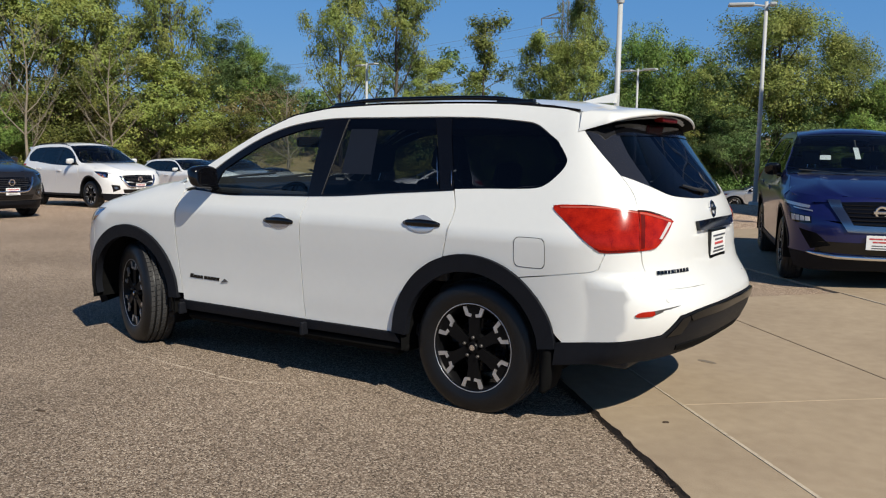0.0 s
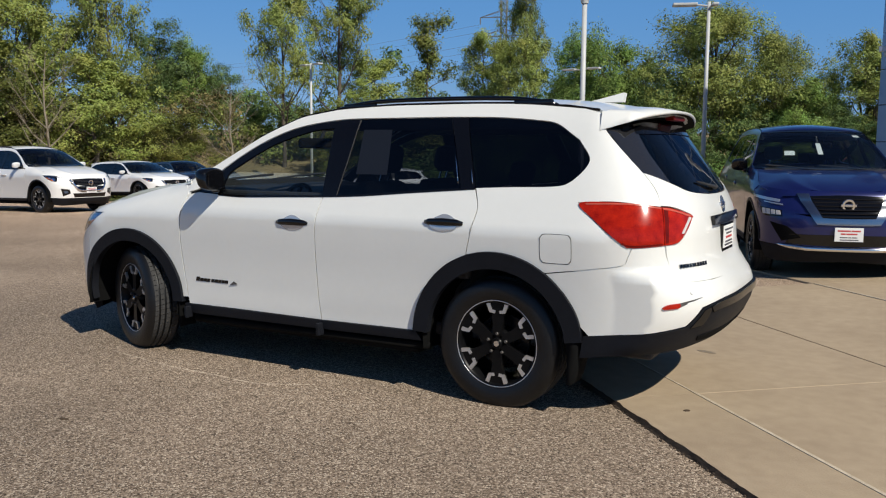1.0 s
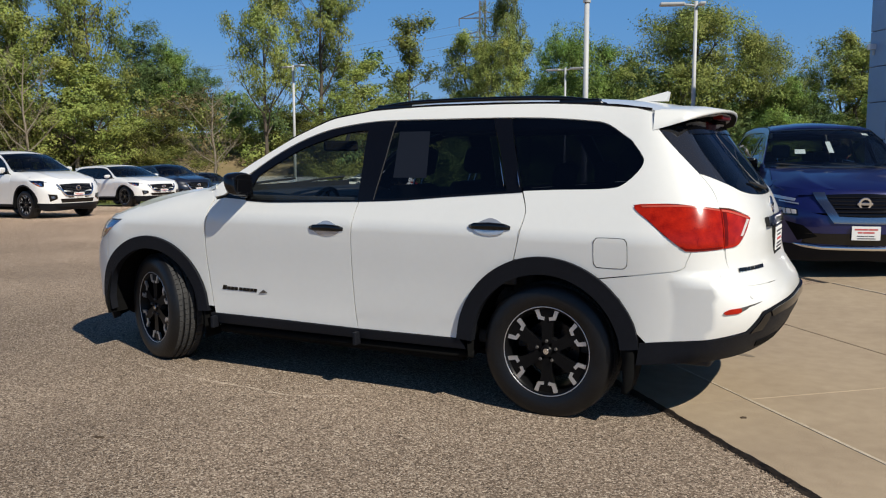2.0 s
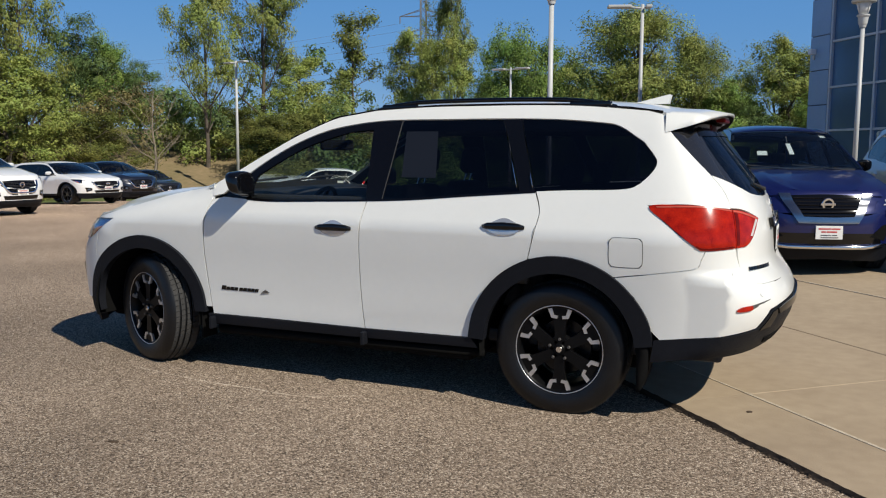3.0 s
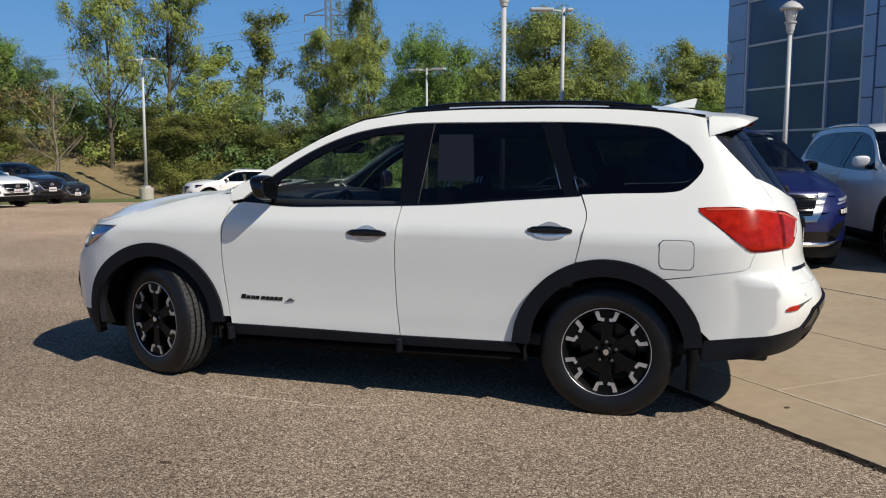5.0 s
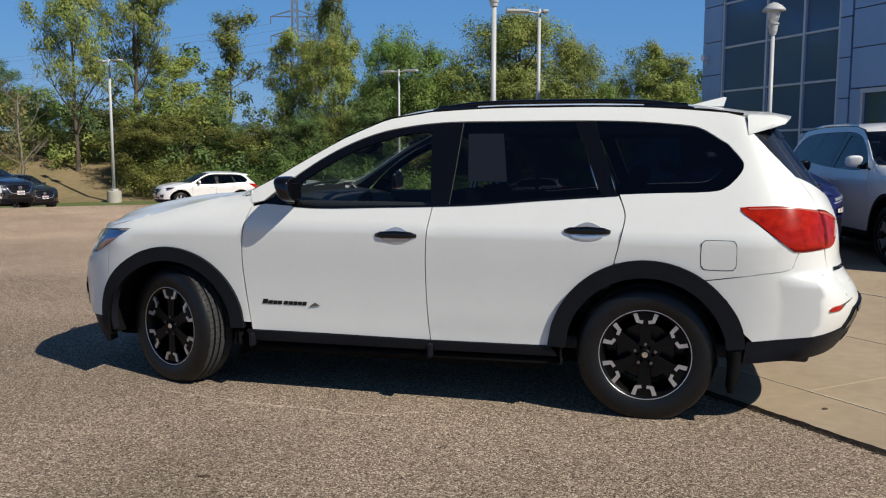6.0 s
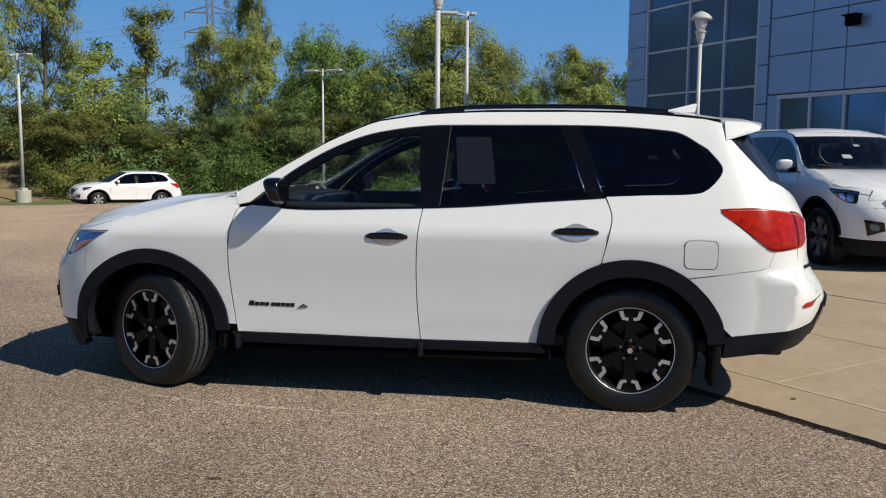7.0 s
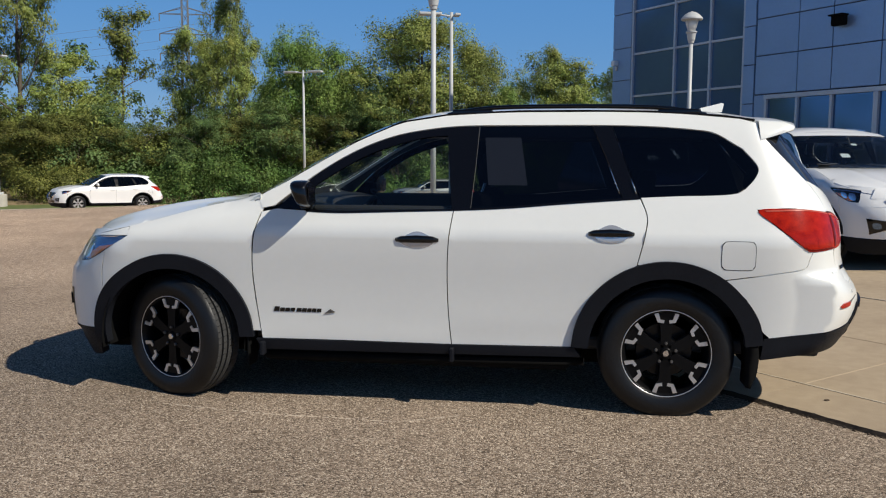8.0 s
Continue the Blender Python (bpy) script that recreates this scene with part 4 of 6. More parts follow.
def car(name, label, paint, group="parked cars", flares=True, steer=0.0, rails=None, cell=0.09, nose="plain", hooks=True, lower=None,
        mirror_mat=None, plate=True, trunk=True, handles=None, words=False):
    """A car of the five-door estate shape, in panels. nose picks the lamps and grille."""
    root = thing(name, label, "car", group)
    lower = lower or CLADDING
    handles = handles or paint
    mirror_mat = mirror_mat or paint
    g = 0.003
    for s in (1, -1):
        flip = s < 0

        def at(u, z, s=s):
            x, y, z = hull(u, z)
            return x, y * s, z

        def lay(nm, outline, mat, label="", **kw):
            kw.setdefault("cell", cell)
            if not kw.pop("metric", False):
                outline = [(ways(p[0]), *p[1:]) for p in outline]
            return skin(nm, outline, at, mat, root, label, flip=flip, **kw)
        # front wing, from the lamp to the door
        top = [(x, bonnet_edge(x)) for x in (-1.02, -1.2, -1.4, -1.6)]
        lay("front_wing", [(-0.895, 1.132, 1), (-0.93, 0.996), (-0.946, 0.813), (-0.935, 0.628), (-0.905, 0.42, 1)]
            + along_arch(-1.455, 0.50, 0.60, 0.42)[::-1][:-1]
            + [(even(-1.885), 0.60, 1), (-1.85, 0.75), (-1.86, 0.882, 1), (-1.70, 0.975, 1), (-1.72, bonnet_edge(-1.72), 1)] + top[::-1] + [(-0.955, bonnet_edge(-0.955), 1)], paint)
        lay("front_door", [(-0.80, 1.146, 1), (-0.66, 1.138), (-0.42, 1.127), (-0.09, 1.137), (0.246 - g, 1.147, 1), (0.226 - g, 0.999), (0.216 - g, 0.805), (0.221 - g, 0.577), (0.240 - g, 0.376, 1),
                           (-0.419, 0.378, 1), (-0.898 + 1.4 * g, 0.376, 1), (-0.93 + 1.4 * g, 0.628), (-0.942 + 1.4 * g, 0.813), (-0.926 + 1.4 * g, 0.996), (-0.89 + 1.4 * g, 1.128, 1)], paint)
        lay("rear_door", [(0.246 + g, 1.147, 1), (0.559, 1.163), (0.875, 1.190), (1.124, 1.211), (1.288, 1.220, 1), (1.322, 1.13), (1.315, 1.047), (1.272, 0.858, 1)]
            + [(p[0], p[1]) for p in along_arch(1.45, 0.515, 0.40, 0.44, 1.0, 19)[::-1] if 0.94 < p[0] < 1.262]
            + [(0.937, 0.384, 1), (0.240 + g, 0.376, 1), (0.221 + g, 0.577), (0.216 + g, 0.805), (0.226 + g, 0.999)], paint)
        # quarter panel, D-pillar and roof side
        roofline = [(x, EAVE(x) - 0.004) for x in (1.98, 1.822, 1.51, 1.191, 0.866, 0.534, 0.198, 0.029, -0.137, -0.301, -0.463, -0.624, -0.785)]
        under = [(-0.626, 1.318), (-0.457, 1.432), (-0.294, 1.516), (-0.13, 1.576), (0.037, 1.610), (0.205, 1.630), (0.372, 1.637), (0.704, 1.638), (1.029, 1.638), (1.348, 1.631), (1.599, 1.611), (1.706, 1.591)]
        lay("quarter_panel", [(-0.93, 1.216, 1), (-0.89, 1.150, 1), (-0.815, 1.165, 1)] + under
            + [(1.810, 1.529), (1.89, 1.435), (1.902, 1.373), (1.851, 1.281), (1.766, 1.249), (1.493, 1.238), (1.294, 1.228, 1), (1.328, 1.13), (1.321, 1.047), (1.278, 0.862, 1)]
            + [(p[0], p[1]) for p in along_arch(1.45, 0.515, 0.40, 0.44, 1.0, 19) if 1.30 < p[0] and p[1] > 0.80]
            + [(1.736, 0.786, 1), (1.94, 0.829), (2.10, 0.856), (2.138, 0.900), (2.165, 0.942, 1), (2.105, 0.962, 1), (1.942, 1.081), (1.872, 1.171, 1), (2.044, 1.180), (2.249, 1.166), (2.392, 1.155, 1),
               (2.386, 1.233), (2.322, 1.325), (2.165, 1.458), (2.02, 1.575, 1), (2.0, 1.63, 1)] + roofline, paint)
        lay("side_trim", [(-0.90, 1.20, 1), (-0.80, 1.17, 1)] + under + [(1.806, 1.529), (1.884, 1.435), (1.897, 1.373), (1.846, 1.281), (1.762, 1.249), (1.493, 1.238), (1.20, 1.222), (0.6, 1.168), (-0.1, 1.14), (-0.80, 1.14, 1), (-0.80, 0.80, 1), (0.9, 0.80, 1), (1.9, 0.86, 1), (2.15, 1.2, 1), (2.1, 1.45), (2.0, 1.57, 1)]
            + [(x, z - 0.02) for x, z in roofline[1:]], CABIN, off=-0.017, thick=0, cell=0.15)
        lay("pillar_foot", [(-0.965, 1.085, 1), (-0.93, 1.085, 1), (-0.89, 1.132, 1), (-0.885, 1.15, 1), (-0.928, 1.214, 1), (-0.958, 1.17, 1)], paint, off=-0.004, cell=0.03)
        # glazing
        surround = [(-0.80, 1.150, 1), (-0.626, 1.314), (-0.457, 1.428), (-0.294, 1.512), (-0.13, 1.572), (0.037, 1.606), (0.205, 1.626), (0.366, 1.632, 1), (0.356, 1.40), (0.338, 1.152, 1), (0.235, 1.149, 1),
                 (0.21, 1.35), (0.185, 1.578, 1), (0.041, 1.565), (-0.124, 1.522), (-0.289, 1.462), (-0.45, 1.372), (-0.578, 1.288, 1), (-0.60, 1.22), (-0.60, 1.142, 1)]
        lay("window_frame", surround, GLOSSBLACK, "black door frame", off=-0.006)
        glass1 = [(-0.60, 1.150, 1), (-0.60, 1.22), (-0.578, 1.286, 1), (-0.45, 1.370), (-0.289, 1.460), (-0.124, 1.520), (0.041, 1.563), (0.183, 1.576, 1), (0.208, 1.35), (0.233, 1.153, 1), (-0.09, 1.141), (-0.42, 1.133)]
        lay("window_pane", glass1, CLEARGLASS if words else TINTED, "clear front window" if words else "", off=-0.012, thick=0.004)
        lay("window_pane", [(0.345, 1.155, 1), (0.362, 1.40), (0.374, 1.632, 1), (0.704, 1.634), (1.02, 1.634, 1), (1.10, 1.45), (1.19, 1.222, 1), (1.124, 1.215), (0.875, 1.194), (0.559, 1.167)], PRIVACY, "dark privacy glass", off=-0.009, thick=0.004)
        lay("window_pillar", [(1.195, 1.222, 1), (1.105, 1.45), (1.025, 1.634, 1), (1.135, 1.636, 1), (1.20, 1.45), (1.285, 1.228, 1)], GLOSSBLACK, "black pillar trim", off=-0.007)
        lay("window_pane", [(1.289, 1.231, 1), (1.204, 1.45), (1.14, 1.636, 1), (1.348, 1.627), (1.599, 1.607), (1.702, 1.587), (1.806, 1.526), (1.886, 1.433), (1.898, 1.373), (1.847, 1.284), (1.763, 1.252), (1.493, 1.241)],
            PRIVACY, "dark privacy quarter glass", off=-0.007, thick=0.004)
        lay("seal_strip", [(0.3405, 1.152, 1), (0.3585, 1.40), (0.3695, 1.632, 1), (0.3725, 1.632, 1), (0.3615, 1.40), (0.3435, 1.153, 1)], BRAKE if words else GLOSSBLACK, off=-0.004, thick=0.004)
        if words:
            # chrome slivers stand in for the sun's glint along the pane edges
            for x0, x1, z0, z1 in ((1.175, 1.115, 1.25, 1.41), (1.268, 1.238, 1.25, 1.335)):
                glint_bar = tube(bmesh.new(), [Vector(at(x0 + (x1 - x0) * i / 4, z0 + (z1 - z0) * i / 4)) - Vector((0, 0.002 * s, 0)) for i in range(5)], [0.0008, 0.0022, 0.003, 0.002, 0.0008], 8)
                part("pane_edge", glint_bar, CHROME, root, "thin chrome sliver for the sun glint on the pane edge", True)
        lay("belt_trim", [(-0.62, 1.130, 1), (-0.42, 1.124), (-0.09, 1.134), (0.30, 1.147), (0.559, 1.161), (0.875, 1.188), (1.285, 1.219, 1), (1.285, 1.231, 1), (0.875, 1.200), (0.559, 1.173), (0.30, 1.157), (-0.09, 1.146), (-0.42, 1.138), (-0.62, 1.146, 1)],
            GLOSSBLACK, "black window sill trim", off=0.003, thick=0.01)
        # flares and sill
        if flares:
            lay("arch_flare", arch(-1.455, 0.512, 0.425, 0.31, 0.385), lower, "charcoal wheel-arch flare", off=0.020, thick=0.05, metric=True)
            lay("arch_flare", arch(1.445, 0.525, 0.43, 0.385, 0.43), lower, "charcoal wheel-arch flare", off=0.020, thick=0.05, metric=True)
        else:
            lay("arch_flare", arch(-1.455, 0.508, 0.47, 0.42, 0.385), lower, "charcoal wheel-arch lip", off=0.006, thick=0.05, metric=True)
            lay("arch_flare", arch(1.445, 0.52, 0.475, 0.385, 0.45), lower, "charcoal wheel-arch lip", off=0.006, thick=0.05, metric=True)
        lay("sill_cover", [(-0.93, 0.374, 1), (-0.419, 0.374, 1), (0.247, 0.374, 1), (0.94, 0.380, 1), (0.98, 0.328, 1), (0.246, 0.320, 1), (-0.90, 0.312, 1)], lower, "charcoal sill cladding", off=0.012, thick=0.06, cell=0.04)
        rail = tube(bmesh.new(), [(-0.88, -0.89 * s, 0.265), (0.0, -0.89 * s, 0.272), (1.0, -0.89 * s, 0.287)], 0.022, 8)
        part("sill_tube", rail, LINER, root, smooth=True)
        if words:
            for x in (-0.885, 0.245):
                part("sill_bracket", boxed((x - 0.012, (-0.99 if s > 0 else 0.93), 0.28), (x + 0.012, (-0.93 if s > 0 else 0.99), 0.36), 0.006), lower, root)
        # bumpers, sides
        lay("front_bumper", [(even(-1.885), 0.595, 1), (even(-1.93), 0.40, 1), (-2.3, 0.385), (-2.85, 0.38, 1), (-2.85, 0.66, 1), (-2.6, 0.71), (-2.32, 0.755), (-2.14, 0.766, 1), (-1.99, 0.822), (-1.865, 0.878, 1), (-1.857, 0.75)], paint)
        lay("bumper_apron", [(even(-1.93), 0.388, 1), (-2.3, 0.375), (-2.85, 0.37, 1), (-2.85, 0.21, 1), (-2.3, 0.185), (-1.98, 0.215, 1)], lower, "charcoal lower bumper", off=-0.012, thick=0.05)
        lay("rear_bumper", [(1.740, 0.780, 1), (1.94, 0.823), (2.10, 0.851), (2.142, 0.897), (2.17, 0.941, 1), (2.40, 0.951, 1), (2.424, 0.87), (2.455, 0.80), (2.53, 0.755, 1), (2.85, 0.760), (3.05, 0.762, 1), (3.05, 0.665, 1), (2.80, 0.660), (2.573, 0.630, 1), (2.471, 0.536, 1), (2.199, 0.505),
                            (1.92, 0.468, 1)] + [(p[0], p[1]) for p in along_arch(1.45, 0.515, 0.40, 0.44, 1.0, 19)[::-1] if 1.45 < p[0] < 1.92 and 0.5 < p[1] < 0.775], paint, cell=0.032 if words else cell)
        lay("bumper_apron", [(1.90, 0.463, 1), (2.199, 0.500), (2.474, 0.530, 1), (2.578, 0.624, 1), (2.80, 0.654), (3.05, 0.659, 1), (3.05, 0.44, 1), (2.76, 0.42), (2.538, 0.40), (2.215, 0.385), (1.90, 0.345, 1)], lower, "charcoal lower rear bumper", off=0.006, thick=0.06, cell=0.05)
        lay("bumper_step", [(2.64, 0.628, 1), (2.80, 0.650), (3.05, 0.655, 1), (3.05, 0.618, 1), (2.80, 0.612), (2.66, 0.60, 1)], GLOSSBLACK, off=0.016, thick=0.02, cell=0.05)
        lay("bumper_slot", [(2.62, 0.468, 1), (2.80, 0.478), (3.05, 0.482, 1), (3.05, 0.448, 1), (2.76, 0.438), (2.64, 0.44, 1)], LINER, off=0.010, thick=0.01, cell=0.05)
        lay("parking_sensor", [(2.50, 0.712), (2.512, 0.722), (2.524, 0.712), (2.512, 0.702)], paint, off=0.003, thick=0.003, cell=0.05)
        lay("bumper_corner", [(2.50, 0.525, 1), (2.585, 0.615, 1), (2.66, 0.630, 1), (2.60, 0.535, 1)], GLOSSBLACK, off=0.012, thick=0.01, cell=0.05)
        lay("rear_reflector", [(2.305, 0.638, 1), (2.295, 0.647), (2.335, 0.662), (2.405, 0.666, 1), (2.398, 0.643)], REDLENS, "small red reflector", off=0.008, thick=0.012, cell=0.05)
        lay("reflector_trim", [(2.407, 0.666, 1), (2.58, 0.682, 1), (2.40, 0.643, 1)], BRAKE if words else CHROME, off=0.005, thick=0.01)
        lay("gap_bed", [(2.35, 0.95, 1), (2.37, 0.71, 1), (2.75, 0.70, 1), (2.75, 0.81, 1), (2.55, 0.95, 1)], paint, off=-0.007, cell=0.05)
        # tail lamp
        lay("lamp_bed", [(1.80, 0.80, 1), (1.80, 1.165, 1), (2.40, 1.15, 1), (2.66, 1.11, 1), (2.62, 0.93, 1), (2.40, 0.84, 1), (2.10, 0.83, 1)], paint, off=-0.006)
        lamp = lay("tail_lamp", [(1.878, 1.165), (2.044, 1.174), (2.249, 1.160), (2.392, 1.149, 1), (2.400, 0.957, 1), (2.165, 0.947), (2.105, 0.966), (1.945, 1.083)], REDLENS, "red wrap-round tail lamp", off=0.005, thick=0.02, cell=0.05)
        inner = lay("tail_lamp", [(2.398, 1.149, 1), (2.481, 1.142), (2.662, 1.104), (2.655, 1.08), (2.56, 0.992), (2.50, 0.965), (2.406, 0.957, 1)], REDLENS, "red tail lamp on the tailgate", off=0.005, thick=0.02, cell=0.05)
        tip = lay("clear_lens", [(2.628, 1.095, 1), (2.651, 1.090, 1), (2.570, 1.012, 1), (2.549, 1.014, 1)], CLEARWHITE, "clear reversing lens", off=0.008, thick=0.006, cell=0.05)
        tip.parent = inner
        if words:
            for outline, shade, text in (
                    ([(1.90, 1.166, 1), (2.15, 1.170), (2.388, 1.147, 1), (2.388, 1.140, 1), (2.15, 1.162), (1.905, 1.158, 1)], LENSHIGHLIGHT, "painted highlight along the top edge"),
                    ([(2.10, 0.966, 1), (2.165, 0.951), (2.39, 0.960, 1), (2.39, 0.967, 1), (2.165, 0.960), (2.11, 0.974, 1)], DARKRED, "dark red moulded rim")):
                lay("lamp_pattern", outline, shade, text, off=0.0065, thick=0.003, cell=0.05).parent = lamp
            for outline, shade, text in (
                    ([(2.402, 1.147, 1), (2.481, 1.138), (2.655, 1.102, 1), (2.65, 1.093, 1), (2.481, 1.128), (2.402, 1.138, 1)], LENSHIGHLIGHT, "painted highlight along the top edge"),
                    ([(2.408, 1.135, 1), (2.440, 1.130, 1), (2.436, 0.972, 1), (2.412, 0.968, 1)], DARKRED, "dark red lamp divider")):
                lay("lamp_pattern", outline, shade, text, off=0.0065, thick=0.003, cell=0.05).parent = inner
        # fuel flap
        if s == 1:
            x0, x1, z0, z1 = 1.722, 1.905, 0.843, 1.001

            def rounded(d):
                return [(x0 + d + 0.032, z1 - d, 0), (x1 - d - 0.032, z1 - d, 0), (x1 - d - 0.0095, z1 - d - 0.0095), (x1 - d, z1 - d - 0.032, 0), (x1 - d, z0 + d + 0.032, 0), (x1 - d - 0.0095, z0 + d + 0.0095), (x1 - d - 0.032, z0 + d, 0), (x0 + d + 0.032, z0 + d, 0),
                        (x0 + d + 0.0095, z0 + d + 0.0095), (x0 + d, z0 + d + 0.032, 0), (x0 + d, z1 - d - 0.032, 0), (x0 + d + 0.0095, z1 - d - 0.0095)]
            lay("fuel_gap", rounded(0.0), LINER, off=0.001, thick=0.001, metric=True, cell=0.03)
            lay("fuel_flap", rounded(0.003), paint, off=0.0016, thick=0.002, metric=True, cell=0.03)
        # handles
        for hx, hz in ((-0.08, 0.98), (1.007, 1.03)):
            lay("handle_cup", [(hx + 0.03, hz + 0.005), (hx + 0.085, hz + 0.038), (hx + 0.125, hz + 0.048), (hx + 0.165, hz + 0.038), (hx + 0.22, hz + 0.005), (hx + 0.20, hz - 0.030), (hx + 0.125, hz - 0.048), (hx + 0.05, hz - 0.030)], CUP if words else paint, off=0.002, thick=0.004, cell=0.04)
            y = hull(hx + 0.12, hz)[1]
            bm = bmesh.new()
            tube(bm, [(hx, (y + 0.002) * s, hz), (hx + 0.03, (y - 0.004) * s, hz + 0.003), (hx + 0.12, (y - 0.008) * s, hz + 0.006), (hx + 0.21, (y - 0.004) * s, hz + 0.004), (hx + 0.247, (y + 0.002) * s, hz)], [0.010, 0.019, 0.022, 0.019, 0.010], 10)
            for v in bm.verts:
                v.co.y = y * s + (v.co.y - y * s) * 0.55
            part("door_handle", bm, handles, root, "black door handle" if words else "", True)
        # door mirror
        shell = bmesh.new()
        bmesh.ops.create_icosphere(shell, subdivisions=3, radius=1)
        for v in shell.verts:
            c = v.co
            k = lambda q, p: math.copysign(abs(q) ** p, q)
            z = k(c.z, 0.55) * 0.076 * (1.0 - 0.10 * max(-c.y, 0))
            v.co = Vector((k(c.x, 0.55) * (0.055 + 0.16 * z) - 0.22 * z, k(c.y, 0.72) * 0.105, z))
            v.co.x = min(v.co.x, 0.040 - 0.1 * z)
            v.co = Vector((v.co.x - 0.607, (-1.003 + v.co.y) * s, v.co.z + 1.240))
        if s < 0:
            bmesh.ops.reverse_faces(shell, faces=shell.faces)
        mirror = part("door_mirror", shell, mirror_mat, root, "black door mirror" if words else "", True)
        part("mirror_glass", boxed((-0.564, (-1.07 if s > 0 else 0.94), 1.19), (-0.560, (-0.94 if s > 0 else 1.07), 1.275), 0.002), GLOSSBLACK if words else CHROME, mirror)
        part("mirror_foot", boxed((-0.655, (-0.96 if s > 0 else 0.88), 1.15), (-0.585, (-0.88 if s > 0 else 0.96), 1.20), 0.015), GLOSSBLACK, mirror)
        # inner arches
        for cx in (-1.455, 1.445):
            bm = bmesh.new()
            rings = []
            for y in (-0.955, -0.55):
                rings.append([bm.verts.new((cx + 0.455 * math.cos(a), y * s, 0.36 + 0.47 * math.sin(a))) for a in (math.pi * (1.05 - 1.10 * i / 20) for i in range(21))])
            for i in range(20):
                bm.faces.new((rings[0][i], rings[0][i + 1], rings[1][i + 1], rings[1][i]))
            bm.faces.new(rings[1])
            part("arch_liner", bm, LINER, root)
        flap = prism(bmesh.new(), curve_through([(1.862, 0.47, 1), (1.925, 0.47, 1), (1.943, 0.38), (1.935, 0.27), (1.905, 0.185, 1), (1.880, 0.190, 1), (1.885, 0.29), (1.878, 0.39)], 4), -0.955 * s, -0.79 * s)
        if words:
            part("mud_flap", flap, LINER, root, "black rubber mud flap", True)
            part("mud_flap", boxed((-0.99, -0.95 if s > 0 else 0.80, 0.20), (-0.975, -0.80 if s > 0 else 0.95, 0.40), 0.006), LINER, root)
        # head lamp
        if nose == "split":
            lampo = [(-1.74, 0.93, 1), (-1.95, 0.915), (-2.25, 0.885, 1), (-2.25, 0.855, 1), (-1.95, 0.885), (-1.76, 0.905, 1)]
            lay("daytime_lamp", lampo, ALLOY, "thin bright daytime lamp", off=0.006, thick=0.02, cell=0.05)
            lay("headlamp", [(-1.93, 0.80, 1), (-2.28, 0.77, 1), (-2.28, 0.70, 1), (-2.05, 0.70), (-1.95, 0.73, 1)], GLOSSBLACK, "clear headlamp", off=0.006, thick=0.02, cell=0.05)
            lay("bumper_vent", [(-2.10, 0.64, 1), (-2.34, 0.60, 1), (-2.50, 0.48, 1), (-2.28, 0.43, 1)], LINER, "black bumper corner vent", off=0.004, thick=0.02, cell=0.06)
            lay("daytime_lamp", [(-2.02, 0.865, 1), (-2.30, 0.835, 1), (-2.30, 0.822, 1), (-2.03, 0.852, 1)], ALLOY, "thin bright daytime lamp", off=0.006, thick=0.02, cell=0.05)
            for q in range(4):
                u = -1.98 - 0.075 * q
                lay("lamp_cell", [(u, 0.785 - 0.006 * q, 1), (u - 0.06, 0.78 - 0.006 * q, 1), (u - 0.06, 0.72, 1), (u, 0.72, 1)], CLEARWHITE, off=0.010, thick=0.005, cell=0.05)
            lay("wing_fill", [(-1.705, 0.97, 1), (-1.865, 0.858, 1), (-2.15, 0.748, 1), (-2.62, 0.735, 1), (-2.62, 0.94, 1), (-2.45, 0.972), (-2.30, 0.992), (-2.0, 1.01), (-1.73, HOOD(-1.73) - 0.10, 1)], paint, off=-0.002)
        else:
            lampo = [(-1.705, 0.972, 1), (-1.86, 0.888), (-2.0, 0.825), (-2.06, 0.815, 1), (-2.13, 0.812, 1), (-2.165, 0.85), (-2.15, 0.942, 1), (-2.0, 0.962)]
            lamp = lay("headlamp", lampo, LAMPINSIDE if words else GLOSSBLACK, "swept headlamp", off=-0.010, thick=0.02, cell=0.05)
            lens = lay("lamp_lens", lampo, CLEARLENS, off=0.006, thick=0.012, cell=0.05)
            lens.parent = lamp
            amber = lay("amber_reflector", [(-1.80, 0.920, 1), (-1.93, 0.905, 1), (-2.10, 0.835, 1), (-2.04, 0.822), (-1.98, 0.836), (-1.87, 0.888)], AMBER, "amber side reflector", off=-0.006, thick=0.004, cell=0.05)
            amber.parent = lamp
            bulb = lay("lamp_projector", [(-2.02, 0.915), (-2.10, 0.90), (-2.11, 0.835), (-2.04, 0.84)], CHROME, off=-0.005, thick=0.004, cell=0.04)
            bulb.parent = lamp
            if not words:
                for q in ([(-1.90, 0.925), (-1.98, 0.91), (-1.99, 0.855), (-1.93, 0.87)], [(-1.76, 0.957, 1), (-2.0, 0.948), (-2.29, 0.912, 1), (-2.29, 0.902, 1), (-2.0, 0.938), (-1.79, 0.944, 1)]):
                    lay("lamp_projector", q, CHROME, off=-0.004, thick=0.004, cell=0.04).parent = lamp
            lay("lamp_brow", [(-1.70, 0.980, 1), (-2.0, 0.969), (-2.155, 0.949, 1), (-2.172, 0.85, 1), (-2.137, 0.806, 1), (-2.06, 0.809, 1), (-2.0, 0.817, 1), (-2.14, 0.760, 1), (-2.62, 0.768, 1), (-2.62, 0.935, 1), (-2.46, 0.952), (-2.32, 0.985), (-2.0, 1.005), (-1.73, HOOD(-1.73) - 0.10, 1)], paint, off=-0.003)
